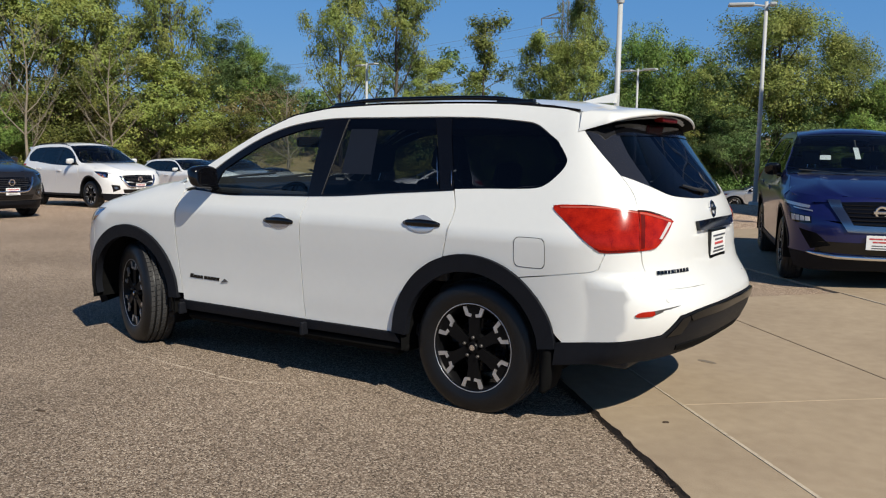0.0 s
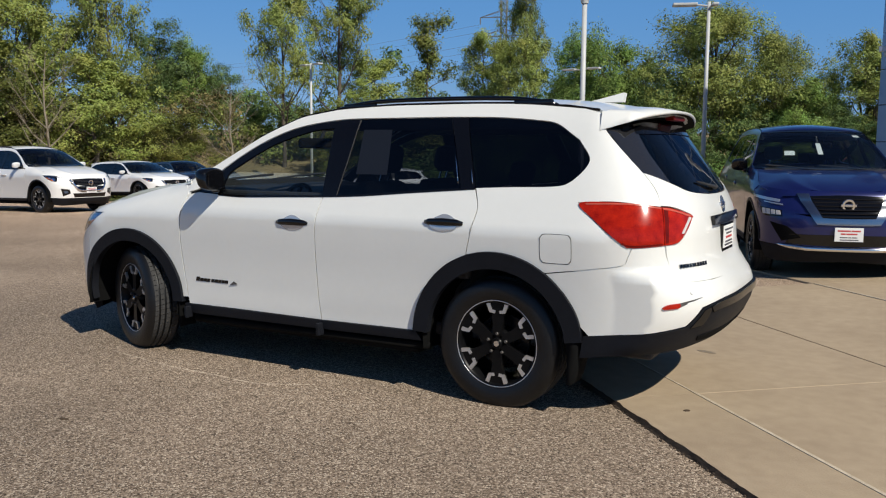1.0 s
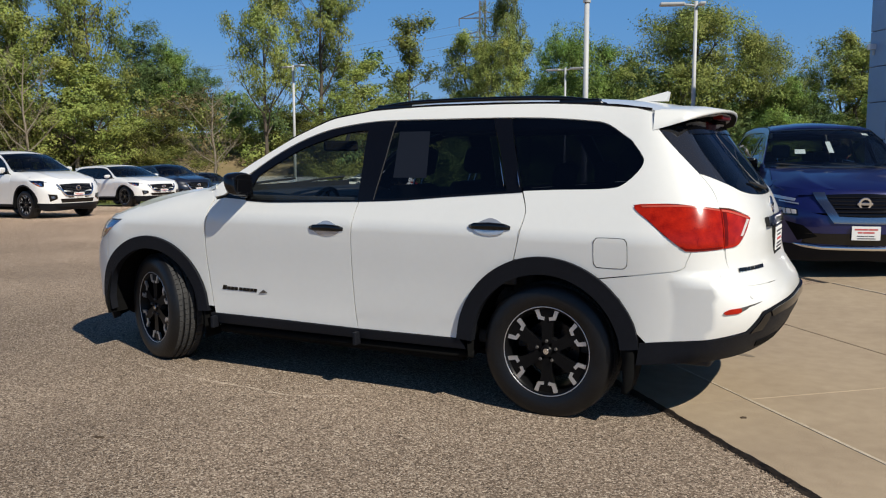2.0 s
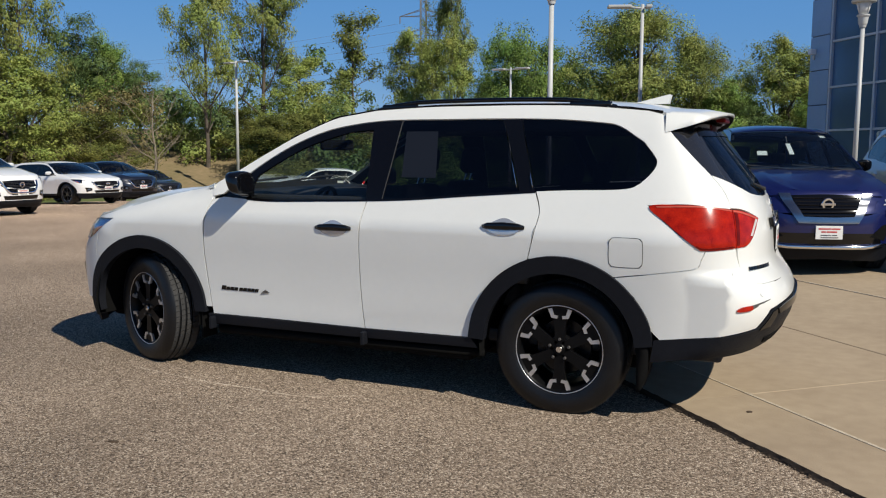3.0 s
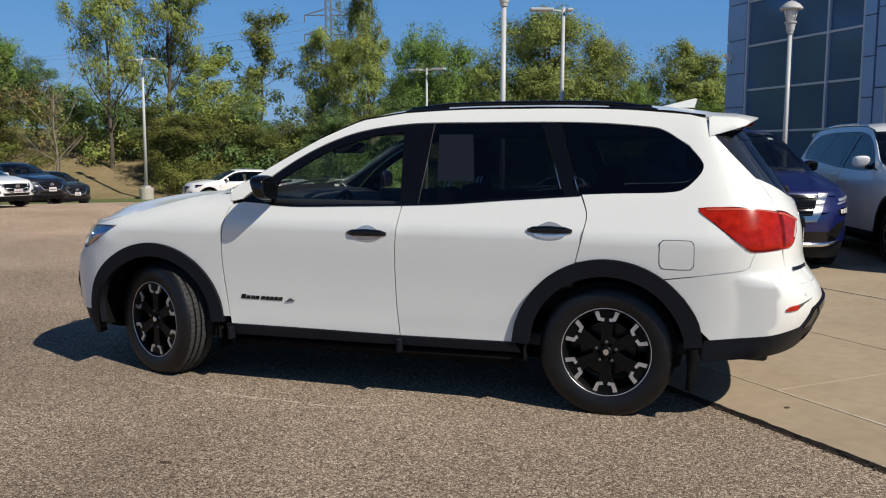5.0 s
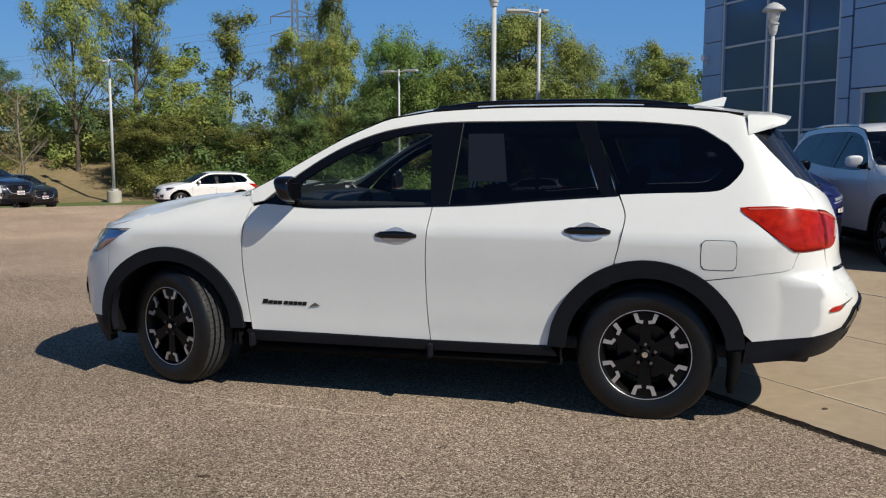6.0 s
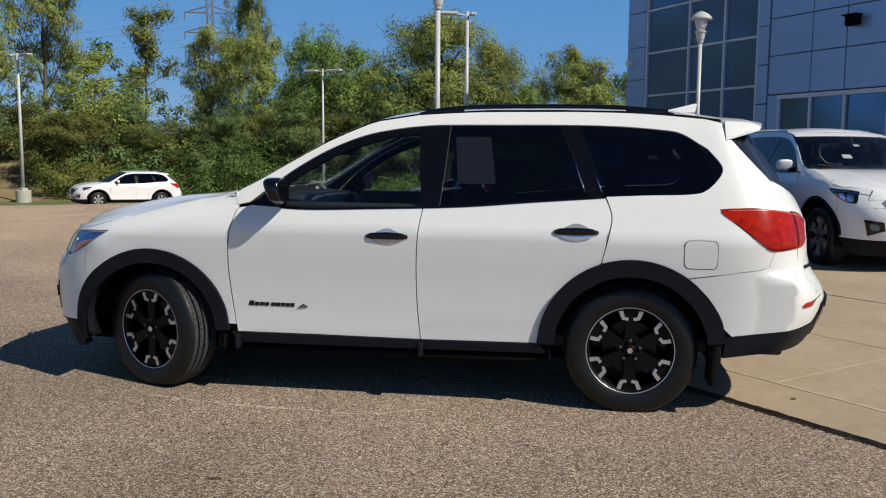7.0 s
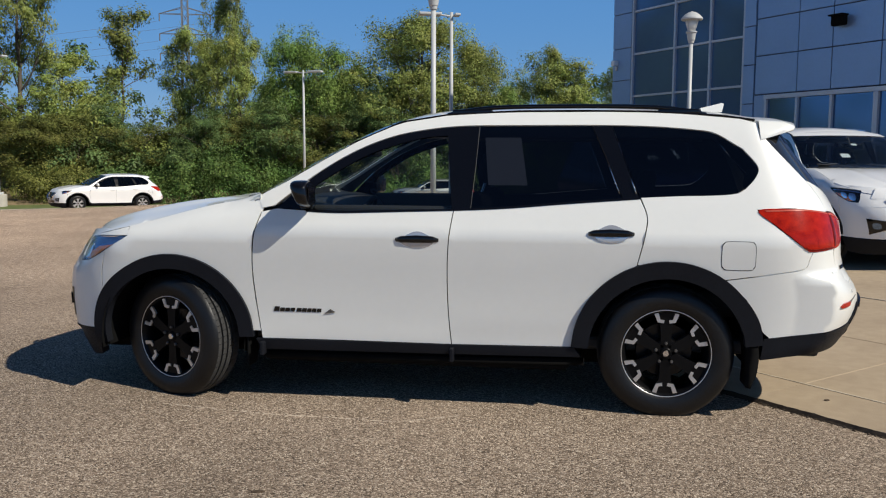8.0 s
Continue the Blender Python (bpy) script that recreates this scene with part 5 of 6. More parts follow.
            lay("fog_lamp_pocket", [(-2.20, 0.625, 1), (-2.42, 0.60, 1), (-2.44, 0.50, 1), (-2.25, 0.435, 1)], GLOSSBLACK, "black fog lamp pocket", off=0.004, thick=0.02, cell=0.06)
            lay("fog_lamp", [(-2.28, 0.57), (-2.36, 0.565), (-2.37, 0.51), (-2.29, 0.51)], LINER if words else LAMPINSIDE, off=0.010, thick=0.01, cell=0.05)
        # roof rail
        if rails:
            bm = bmesh.new()
            pts = []
            for i in range(17):
                t = i / 16
                x = 0.17 + 1.50 * t
                rise = min(1, min(t, 1 - t) / 0.16) ** 0.7
                pts.append((x, -(WIDE(EAVE(x)) - 0.02) * s, EAVE(x) + 0.004 + 0.022 * rise + 0.005 * math.sin(math.pi * t)))
            tube(bm, pts, [0.010] + [0.0135] * 15 + [0.010], 8)
            rail = part("roof_rail", bm, rails, root, "raised roof rail", True)
            for x0 in (0.20, 1.40):
                foot = boxed((x0, -0.018, -0.012), (x0 + 0.24, 0.018, 0.026), 0.010, Matrix.Translation((0, -(WIDE(EAVE(x0 + 0.1)) - 0.02) * s, EAVE(x0 + 0.1))))
                part("rail_foot", foot, rails, rail, "", True)
        ditch = [(x, EAVE(x)) for x in (-0.4, -0.1, 0.2, 0.6, 1.0, 1.4, 1.75, 1.93)]
        bm = tube(bmesh.new(), [(x, -(WIDE(z) - 0.006) * s, z + 0.002) for x, z in ditch], 0.008, 6)
        part("roof_moulding", bm, GLOSSBLACK, root)
        part("door_card", boxed((-0.60, -0.872 if s > 0 else 0.83, 0.70), (1.25, -0.83 if s > 0 else 0.872, 1.168), 0.018), CABIN, root, "dark inner door panel")
        part("side_lining", boxed((0.0, -0.62 * s - 0.02, 1.56), (1.85, -0.62 * s + 0.02, 1.63), 0.015), LINING, root)
    # panels across the middle
    skin("bonnet", [(-0.955, -0.995, 1), (-1.3, -0.995, 1), (-1.65, -0.995, 1), (-1.9, -0.99), (-2.04, -0.97), (-2.13, -0.9), (-2.19, -0.6), (-2.225, 0), (-2.19, 0.6), (-2.13, 0.9), (-2.04, 0.97), (-1.9, 0.99), (-1.65, 0.995, 1), (-1.3, 0.995, 1), (-0.955, 0.995, 1), (-1.05, 0.5), (-1.10, 0), (-1.05, -0.5)],
         hood_top, paint, root, cell=0.07, thick=0.02)
    skin("roof_panel", [(-0.09, -0.985, 1), (0.5, -0.985), (1.2, -0.985), (2.02, -0.985, 1), (2.05, 0), (2.02, 0.985, 1), (1.2, 0.985), (0.5, 0.985), (-0.09, 0.985, 1), (-0.13, 0)], roof_top, paint, root, cell=0.12, thick=0.03)
    skin("headliner", [(-0.05, -0.97, 1), (2.0, -0.97, 1), (2.0, 0.97, 1), (-0.05, 0.97, 1)], lambda a, b: (lambda p: (p[0], p[1] * 0.97, p[2] - 0.045))(roof_top(a, b)), LINING, root, cell=0.2, thick=0)
    skin("windscreen", [(0.0, -0.985, 1), (0.5, -0.985), (0.99, -0.985, 1), (1.0, 0), (0.99, 0.985, 1), (0.5, 0.985), (0.0, 0.985, 1), (0.0, 0)], screen, SCREEN, root, "windscreen", cell=0.12, thick=0.004, flip=False)
    skin("screen_band", [(0.92, -0.97, 1), (0.995, -0.97, 1), (1.0, 0), (0.995, 0.97, 1), (0.92, 0.97, 1), (0.93, 0)], screen, GLOSSBLACK, root, cell=0.12, thick=0.002, off=0.003)
    for s in (1, -1):
        def bridge(a, v, s=s):
            """From the bonnet's rear corner up to the foot of the windscreen, and down over its side."""
            w = min(v, 0.995)
            p, q = Vector(hood_top(-1.16, -w * s)), Vector(screen(0.05, -w * s))
            c = p.lerp(q, a)
            c.z = p.z + (q.z - p.z) * max(a, 0) ** 1.5 + 0.004 - max(v - 0.995, 0) * 1.6
            c.y -= s * max(v - 0.995, 0) * 0.25
            return c
        if not words:
            continue
        skin("wing_corner", [(0, 0.84, 1), (0.5, 0.85), (1, 0.88, 1), (1, 0.995), (1, 1.012, 1), (0, 1.0, 1)], bridge, paint, root, cell=0.04, thick=0.004, flip=s > 0)
    cowl = bmesh.new()
    prism(cowl, [(-1.13, 1.0), (-1.125, 1.165), (-1.05, 1.203), (-0.94, 1.215), (-0.92, 1.0)], -0.74, 0.74)
    part("scuttle", cowl, CABIN, root)
    for y in (-0.55, 0.12):
        part("wiper", tube(bmesh.new(), [(-1.10, y, 1.195), (-1.03, y + 0.3, 1.225), (-0.97, y + 0.6, 1.245)], 0.009, 6), CABIN, root)
    # tailgate
    half = [(0.70, 0.763, 1), (0.762, 0.80), (0.785, 0.87), (0.795, 0.954, 1), (0.735, 0.960), (0.684, 0.99), (0.583, 1.085), (0.576, 1.110, 1), (0.69, 1.150), (0.760, 1.160, 1), (0.733, 1.235), (0.727, 1.326, 1), (0.60, 1.266), (0.48, 1.224), (0.25, 1.205)]
    skin("tailgate", half + [(0, 1.20)] + [(-p[0], *p[1:]) for p in half[::-1]] + [(-0.3, 0.760), (0, 0.758), (0.3, 0.760)], stern, paint, root, cell=0.07)
    skin("rear_window", [(-0.60, 1.270, 1), (-0.48, 1.229), (-0.25, 1.21), (0, 1.205), (0.25, 1.21), (0.48, 1.229), (0.60, 1.270, 1), (0.60, 1.45), (0.545, 1.62, 1), (0, 1.63), (-0.545, 1.62, 1), (-0.60, 1.45)], stern, PRIVACY, root, "dark rear window", cell=0.08, thick=0.004, off=-0.006)
    for s in (1, -1):
        skin("window_quarter_trim", [(s * 0.605, 1.272, 1), (s * 0.745, 1.322, 1), (s * 0.735, 1.42), (s * 0.705, 1.57, 1), (s * 0.69, 1.60, 1), (s * 0.55, 1.62, 1), (s * 0.605, 1.45)], stern, PIANO, root, "piano black pillar trim beside the glass", cell=0.06, thick=0.01, off=-0.003)
    skin("window_band", [(-0.60, 1.535, 1), (0, 1.545), (0.60, 1.535, 1), (0.56, 1.64, 1), (0, 1.65), (-0.56, 1.64, 1)], stern, GLOSSBLACK, root, "black printed band", cell=0.08, thick=0.003, off=-0.001)
    wing = bmesh.new()
    rows = []
    for i in range(13):
        v = -1 + i / 6
        z = roof_top(2.0, v)[2]
        y = v * 0.674
        tipx = 2.235 - 0.09 * v * v
        rows.append([wing.verts.new(p) for p in ((1.95, y, z + 0.006), (2.10, y, z - 0.003), (tipx, y, z - 0.028), (tipx - 0.004, y, z - 0.042), (tipx - 0.07, y * 1.02, z - 0.062), (1.955, y * 1.072, z - 0.098))])
    for a, b in zip(rows, rows[1:]):
        for j in range(4):
            wing.faces.new((a[j], b[j], b[j + 1], a[j + 1]))
    wing.faces.new(rows[0])
    wing.faces.new(rows[-1][::-1])
    rows_at = [[v.co.copy() for v in r] for r in rows]
    bmesh.ops.recalc_face_normals(wing, faces=wing.faces)
    spoiler = part("spoiler", wing, paint, root, smooth=True)
    under = bmesh.new()
    for a, b in zip(rows_at, rows_at[1:]):
        q = [under.verts.new((p[0] - 0.002, p[1] * 0.985, p[2] - 0.003)) for p in (a[3], a[5], b[5], b[3])]
        under.faces.new(q)
    part("spoiler_underside", under, LINER, spoiler, "gloss black underside", True)
    part("brake_light", boxed((2.15, -0.13, 1.622), (2.205, 0.13, 1.648), 0.008), DARKRED, spoiler, "red high brake light")
    if words:
        shark = bmesh.new()
        prism(shark, curve_through([(1.62, 1.742, 1), (1.72, 1.765), (1.86, 1.80, 1), (1.875, 1.795, 1), (1.86, 1.742, 1)], 4), -0.028, 0.028)
        for v in shark.verts:
            v.co.y *= 1 - 0.75 * max(0, (v.co.z - 1.742) / 0.06)
        part("roof_antenna", shark, paint, root, "white shark-fin antenna")
    part("rear_wiper", tube(bmesh.new(), [(2.425, 0.02, 1.235), (2.415, -0.12, 1.25), (2.385, -0.30, 1.275)], [0.014, 0.009, 0.006], 6), CABIN, root)
    skin("tailgate_handle", [(-0.33, 1.035, 1), (0, 1.035), (0.33, 1.035, 1), (0.33, 1.085, 1), (0, 1.088), (-0.33, 1.085, 1)], stern, GLOSSBLACK if words else CHROME, root, "gloss black tailgate bar" if words else "", cell=0.06, thick=0.02, off=0.022)
    bad = lathe([(0.030, -0.012), (0.046, -0.012), (0.05, -0.004), (0.046, 0.0), (0.030, 0.0), (0.030, -0.012)], 28)
    bmesh.ops.transform(bad, matrix=pose(REAR(1.14) + 0.010, 0, 1.14, 0, 78, 0), verts=bad.verts)
    badge = part("tail_badge", bad, CHROME, root, "round chrome badge")
    part("badge_bar", boxed((REAR(1.14) - 0.004, -0.055, 1.13), (REAR(1.14) + 0.012, 0.055, 1.15), 0.003), CHROME, badge)
    if trunk:
        plate_ob = part("number_plate", boxed((2.495, -0.155, 0.865), (2.512, 0.155, 1.03), 0.003), GLOSSBLACK, root, "white dealer plate in a black frame")
        part("plate_face", boxed((2.509, -0.14, 0.89), (2.515, 0.14, 1.018), 0.001), PAPER, plate_ob)
        for z, words_wide, mt in ((0.990, (0.10, 0.12), PRINT), (0.968, (0.09, 0.05), PRINT), (0.944, (0.05, 0.10), REDPRINT), (0.920, (0.06, 0.03, 0.08), PRINT), (0.902, (0.14, 0.06), PRINT)):
            y = -sum(words_wide) / 2 - 0.004
            for wd in words_wide:
                part("print_bar", boxed((2.512, y, z), (2.518, y + wd, z + (0.012 if mt is REDPRINT else 0.009))), mt, plate_ob)
                y += wd + 0.008
    # front, across the middle
    if nose == "split":
        grill = [(-0.43, 0.93, 1), (-0.30, 0.69, 1), (0.30, 0.69, 1), (0.43, 0.93, 1), (0, 0.945)]
    else:
        grill = [(-0.46, 0.86, 1), (-0.40, 0.62, 1), (-0.28, 0.52, 1), (0.28, 0.52, 1), (0.40, 0.62, 1), (0.46, 0.86, 1), (0, 0.875)]
    low = 0.925 if nose == "split" else 0.855
    if not words:
        skin("bonnet_lip", [(-0.70, low, 1), (0, low + 0.012), (0.70, low, 1), (0.62, 0.986, 1), (0, 0.992), (-0.62, 0.986, 1)], face, paint, root, cell=0.08, off=-0.001, flip=True)
    grille = skin("grille", grill, face, GLOSSBLACK, root, "black slatted grille", cell=0.1, off=0.004, thick=0.02, flip=True)
    up = 0.075 if nose == "split" else 0.0
    for i in range(6):
        z = 0.64 + up + i * 0.038
        w = (0.27 if nose == "split" else 0.30) + (z - up - 0.60) * (0.48 if nose == "split" else 0.55)
        pts = [Vector(face(-w + 2 * w * j / 10, z)) - Vector((0.012, 0, 0)) for j in range(11)]
        part("grille_slat", tube(bmesh.new(), pts, 0.006, 6), TRIM if nose == "split" else CABIN, grille)
    vee = [(-0.53, 0.86), (-0.49, 0.78), (-0.40, 0.63), (-0.30, 0.575), (0, 0.565), (0.30, 0.575), (0.40, 0.63), (0.49, 0.78), (0.53, 0.86)]
    if nose == "split":
        half = [(-0.545, 0.952, 1), (-0.485, 0.84), (-0.350, 0.645), (-0.31, 0.630), (0, 0.626)]
        inside = [(-0.415, 0.952, 1), (-0.380, 0.86), (-0.285, 0.70, 1), (0, 0.694)]
        flat = half + [(-p[0], *p[1:]) for p in half[-2::-1]] + [(-p[0], *p[1:]) for p in inside] + inside[-2::-1]
        skin("grille_surround", flat, face, SATIN, root, "broad bright V-shaped grille surround", cell=0.06, off=0.014, thick=0.02, flip=True)
    pts = [Vector(face(p[0] * (0.86 if words else 1.0), p[1] + up)) - Vector((0.004 if words else 0.012, 0, 0)) for p in curve_through(vee, 4, False)]
    if nose != "split":
        part("grille_surround", tube(bmesh.new(), pts, 0.020 if words else 0.028, 8), GLOSSBLACK if words else CHROME, root, "" if words else "bright V-shaped grille surround", True)
    bad = lathe([(0.048, -0.014), (0.068, -0.014), (0.073, -0.004), (0.068, 0.002), (0.048, 0.002), (0.048, -0.014)], 28)
    bmesh.ops.transform(bad, matrix=pose(face(0, 0.76 + up)[0] - 0.025, 0, 0.765 + up, 0, 84, 0), verts=bad.verts)
    badge = part("nose_badge", bad, CHROME, root, "round chrome badge")
    part("badge_bar", boxed((face(0, 0.76 + up)[0] - 0.038, -0.085, 0.75 + up), (face(0, 0.76 + up)[0] - 0.02, 0.085, 0.78 + up), 0.004), CHROME, badge)
    skin("bumper_middle", [(-0.62, 0.88, 1), (-0.50, 0.70), (-0.42, 0.60), (-0.34, 0.54, 1), (0.34, 0.54, 1), (0.42, 0.60), (0.50, 0.70), (0.62, 0.88, 1), (0.74, 0.75, 1), (0.72, 0.40, 1), (0, 0.38), (-0.72, 0.40, 1), (-0.74, 0.75, 1)], face, paint, root, cell=0.08, off=-0.004, flip=True)
    mouth = [(-0.50, 0.50, 1), (-0.46, 0.40, 1), (0.46, 0.40, 1), (0.50, 0.50, 1)]
    if nose == "split":
        mouth = [(-0.62, 0.515, 1), (-0.66, 0.405, 1), (0, 0.392), (0.66, 0.405, 1), (0.62, 0.515, 1), (0, 0.52)]
    skin("air_intake", mouth, face, GLOSSBLACK, root, "black lower air intake", cell=0.1, off=0.004, flip=True)
    skid = [(-0.60, 0.36, 1), (-0.50, 0.29, 1), (0.50, 0.29, 1), (0.60, 0.36, 1), (0, 0.375)]
    if nose == "split":
        bar = [Vector(face(y, 0.362 + 0.10 * max(abs(y) - 0.45, 0))) - Vector((0.016, 0, 0)) for y in (-0.74, -0.68, -0.6, -0.45, -0.3, -0.15, 0, 0.15, 0.3, 0.45, 0.6, 0.68, 0.74)]
        part("lower_bar", tube(bmesh.new(), bar, [0.010, 0.018] + [0.026] * 9 + [0.018, 0.010], 10), CHROME, root, "bright chrome lower bar", True)
    else:
        skin("skid_plate", skid, face, lower, root, cell=0.1, off=0.012, thick=0.03, flip=True)
    if plate:
        low_by = 0.045 if nose == "split" else 0.0
        xf = face(0, 0.55)[0] - 0.03
        plate_ob = part("number_plate", boxed((xf, -0.155, 0.50 - low_by), (xf + 0.012, 0.155, 0.65 - low_by), 0.003), PAPER, root, "white dealer plate with red and dark print")
        for z, words_wide, mt in ((0.608, (0.10, 0.14), REDPRINT), (0.575, (0.12, 0.05), REDPRINT), (0.540, (0.06, 0.03, 0.08), PRINT), (0.514, (0.20,), PRINT)):
            y = -sum(words_wide) / 2 - 0.004
            for wd in words_wide:
                part("print_bar", boxed((xf - 0.002, y, z - low_by), (xf + 0.004, y + wd, z - low_by + (0.016 if mt is REDPRINT else 0.010))), mt, plate_ob)
                y += wd + 0.008
    part("underbody", boxed((-2.1, -0.62, 0.215), (1.85, 0.62, 0.38), 0.04), LINER, root)
    part("floor_pan", boxed((-0.92, -0.88, 0.225), (0.92, 0.88, 0.37), 0.03), LINER, root)
    part("axle_beam", boxed((1.36, -0.62, 0.24), (1.52, 0.62, 0.40), 0.03), LINER, root)
    cabin(root)
    for x, st in ((-1.45, steer), (1.45, 0.0)):
        wheel(root, x, -0.813, 0.358, st, hooks)
        wheel(root, x, 0.813, 0.358, st + 180, hooks)
    return root



def reshape(root, sx, sy, sz, keep=0.36, lift=1.0, slope=0.0):
    """Gives a car other proportions: longer, wider, higher; lift squeezes what lies over the sills, slope pulls the tail of the roof forwards."""
    for ob in root.children_recursive:
        up = ob
        while up.parent is not root:
            up = up.parent
        if up.name.startswith("wheel"):
            continue
        for v in ob.data.vertices:
            x, y, z = v.co
            z = z if z < keep else keep + (z - keep) * lift
            if x > 0.6 and z > 0.9:
                x -= slope * (z - 0.9) * (x - 0.6)
            v.co = (x * sx, y * sy, z * sz)
    for ob in root.children:
        if ob.name.startswith("wheel"):
            ob.location = (ob.location.x * sx, ob.location.y * sy, ob.location.z * sz)
            ob.scale = (0.97 * sz, 0.97, 0.97 * sz)


def park(root, x, y, heading, sx=1.0):
    """Sets a car down with its front axle over (x, y), heading in degrees from the x axis."""
    h = Vector((math.cos(radians(heading)), math.sin(radians(heading))))
    cx, cy = x - 1.45 * sx * h.x, y - 1.45 * sx * h.y
    zf, zr = fall(x, y), fall(x - 2.9 * sx * h.x, y - 2.9 * sx * h.y)
    root.matrix_basis = pose(cx, cy, (zf + zr) / 2, 0, math.degrees(math.atan2(zf - zr, 2.9 * sx)), heading + 180)


suv = car("suv", "pearl white sport utility car with black flares and steered front wheels", WHITE, "", True, -21.0, GLOSSBLACK, 0.08, "plain", True, CLADDING, GLOSSBLACK, True, True, GLOSSBLACK, True)


def side_words(u, z):
    return hull(ways(u), z)


# the two lines of lettering on the main car, and the sticker in its rear door window
bars(suv, "badge_letter", GLOSSBLACK, ((1.15, 1, 1, 0.95), (1, 1, 0.9, 0.9, 0.95)), side_words, (-0.82, 0.541), 0.022, 0.0285, 0.0035, 0.003)
skin("badge_mark", [(-0.512, 0.535, 1), (-0.475, 0.562, 1), (-0.46, 0.553), (-0.445, 0.545, 1)], side_words, BRAKE, suv, "small grey mountain mark", cell=0.1, thick=0.004, off=0.006)
bars(suv, "badge_letter", GLOSSBLACK, ((1, 1, 1, 1, 1, 0.5, 1, 1, 1, 1),), side_words, (2.512, 0.834), 0.019, 0.0205, 0.008, 0.005)
skin("window_sticker", [(0.435, 1.30, 1), (0.405, 1.575, 1), (0.615, 1.575, 1), (0.66, 1.30, 1)], hull, PAPER, suv, "white paper price sheet behind the glass", cell=0.2, thick=0.001, off=-0.022)


def screen_sheet(root, v, s, wide, high):
    """A paper lying behind the windscreen."""
    a, b = wide / 2, high / 2
    skin("windscreen_sheet", [(s - b, v - a, 1), (s + b, v - a, 1), (s + b, v + a, 1), (s - b, v + a, 1)], screen, PAPER, root, "white paper behind the windscreen", cell=0.2, thick=0.001, off=-0.02)


twin = car("suv", "white sport utility car with silver roof rails beside the building", WHITE2, "parked cars", False, 0.0, CHROME, 0.1, "plain", "bright")
skin("roof_header", [(0.86, -0.97, 1), (0.995, -0.97, 1), (1.0, 0), (0.995, 0.97, 1), (0.86, 0.97, 1), (0.845, 0)], screen, WHITE2, twin, "white roof header over the windscreen", cell=0.12, thick=0.004, off=0.008)
screen_sheet(twin, 0.30, 0.34, 0.14, 0.09)
screen_sheet(twin, -0.02, 0.62, 0.10, 0.05)
park(twin, 4.98, 5.75, -77)
blue = car("suv", "deep blue sport utility car with chrome V grille", BLUE, "parked cars", False, 0.0, None, 0.09, "split", True, mirror_mat=GLOSSBLACK)
screen_sheet(blue, 0.48, 0.40, 0.16, 0.10)
screen_sheet(blue, 0.0, 0.50, 0.08, 0.26)
screen_sheet(blue, -0.80, 0.86, 0.12, 0.07)
reshape(blue, 0.925, 0.92, 0.985)
park(blue, 2.60, 5.64, -72.7, 0.925)
crossover = car("suv", "white compact crossover car with dark glass, parked in the row", WHITE2, "parked cars", False, 0.0, CABIN, 0.12, "plain", True)
reshape(crossover, 0.93, 0.94, 0.97)
park(crossover, -15.7, 9.4, -3, 0.93)
sedan = car("sedan", "white low four-door saloon with dark grille", WHITE2, "parked cars", False, 0.0, None, 0.12, "plain", False)
reshape(sedan, 0.97, 0.95, 0.97, 0.36, 0.80, 0.35)
park(sedan, -19.36, 15.83, -8, 0.97)
dusk = car("suv", "dark blue-grey sport utility car with chrome grille", NAVY, "parked cars", False, 0.0, None, 0.12, "plain", True)
reshape(dusk, 0.96, 0.97, 0.96)
park(dusk, -22.2, 20.6, -14, 0.96)
night = car("suv", "black sport utility car parked near the verge", BLACKPAINT, "parked cars", False, 0.0, None, 0.14, "plain", True)
reshape(night, 0.94, 0.95, 0.97)
park(night, -27.1, 27.8, -20, 0.94)
shade = copy_thing(night, night.matrix_basis)
park(shade, -13.9, 4.9, -2, 0.94)
pale = car("suv", "white crossover car standing alone by the verge", WHITE2, "parked cars", False, 0.0, None, 0.14, "plain", "bright")
reshape(pale, 0.98, 0.97, 0.95, 0.36, 0.98, 0.25)
park(pale, -20.72, 29.42, -132, 0.98)
grey = car("sedan", "silver hatchback far behind in the lot", SILVERPAINT, "parked cars", False, 0.0, None, 0.16, "plain", True)
reshape(grey, 0.93, 0.94, 0.95, 0.36, 0.86, 0.3)
park(grey, -7.4, 39.3, -160, 0.93)

# ---- trees ----


def limb(bm, start, way, length, radius, rnd, depth, ends, rise=0.25):
    pts, radii = [start.copy()], [radius]
    p, d = start.copy(), way.normalized()
    steps = 4 if depth < 2 else 2
    for i in range(steps):
        d = (d + Vector((rnd.gauss(0, 0.16), rnd.gauss(0, 0.16), rnd.gauss(0.06, 0.1) + rise * 0.2))).normalized()
        p = p + d * (length / steps)
        pts.append(p.copy())
        radii.append(radius * (1 - 0.72 * (i + 1) / steps))
    tube(bm, pts, radii, (5, 4, 3)[depth], False)
    if depth >= 1:
        ends.extend(pts[2:] if depth < 2 else pts[1:])
    if depth < 2:
        for i in range(5 if depth == 0 else 3):
            t = rnd.uniform(0.45, 1.0)
            q = pts[min(int(t * steps), steps)]
            a = rnd.uniform(0, 2 * math.pi)
            out = Vector((math.cos(a), math.sin(a), rnd.uniform(0.15, 0.9)))
            limb(bm, q, d * 0.4 + out, length * rnd.uniform(0.42, 0.62), radius * 0.38, rnd, depth + 1, ends, rise)


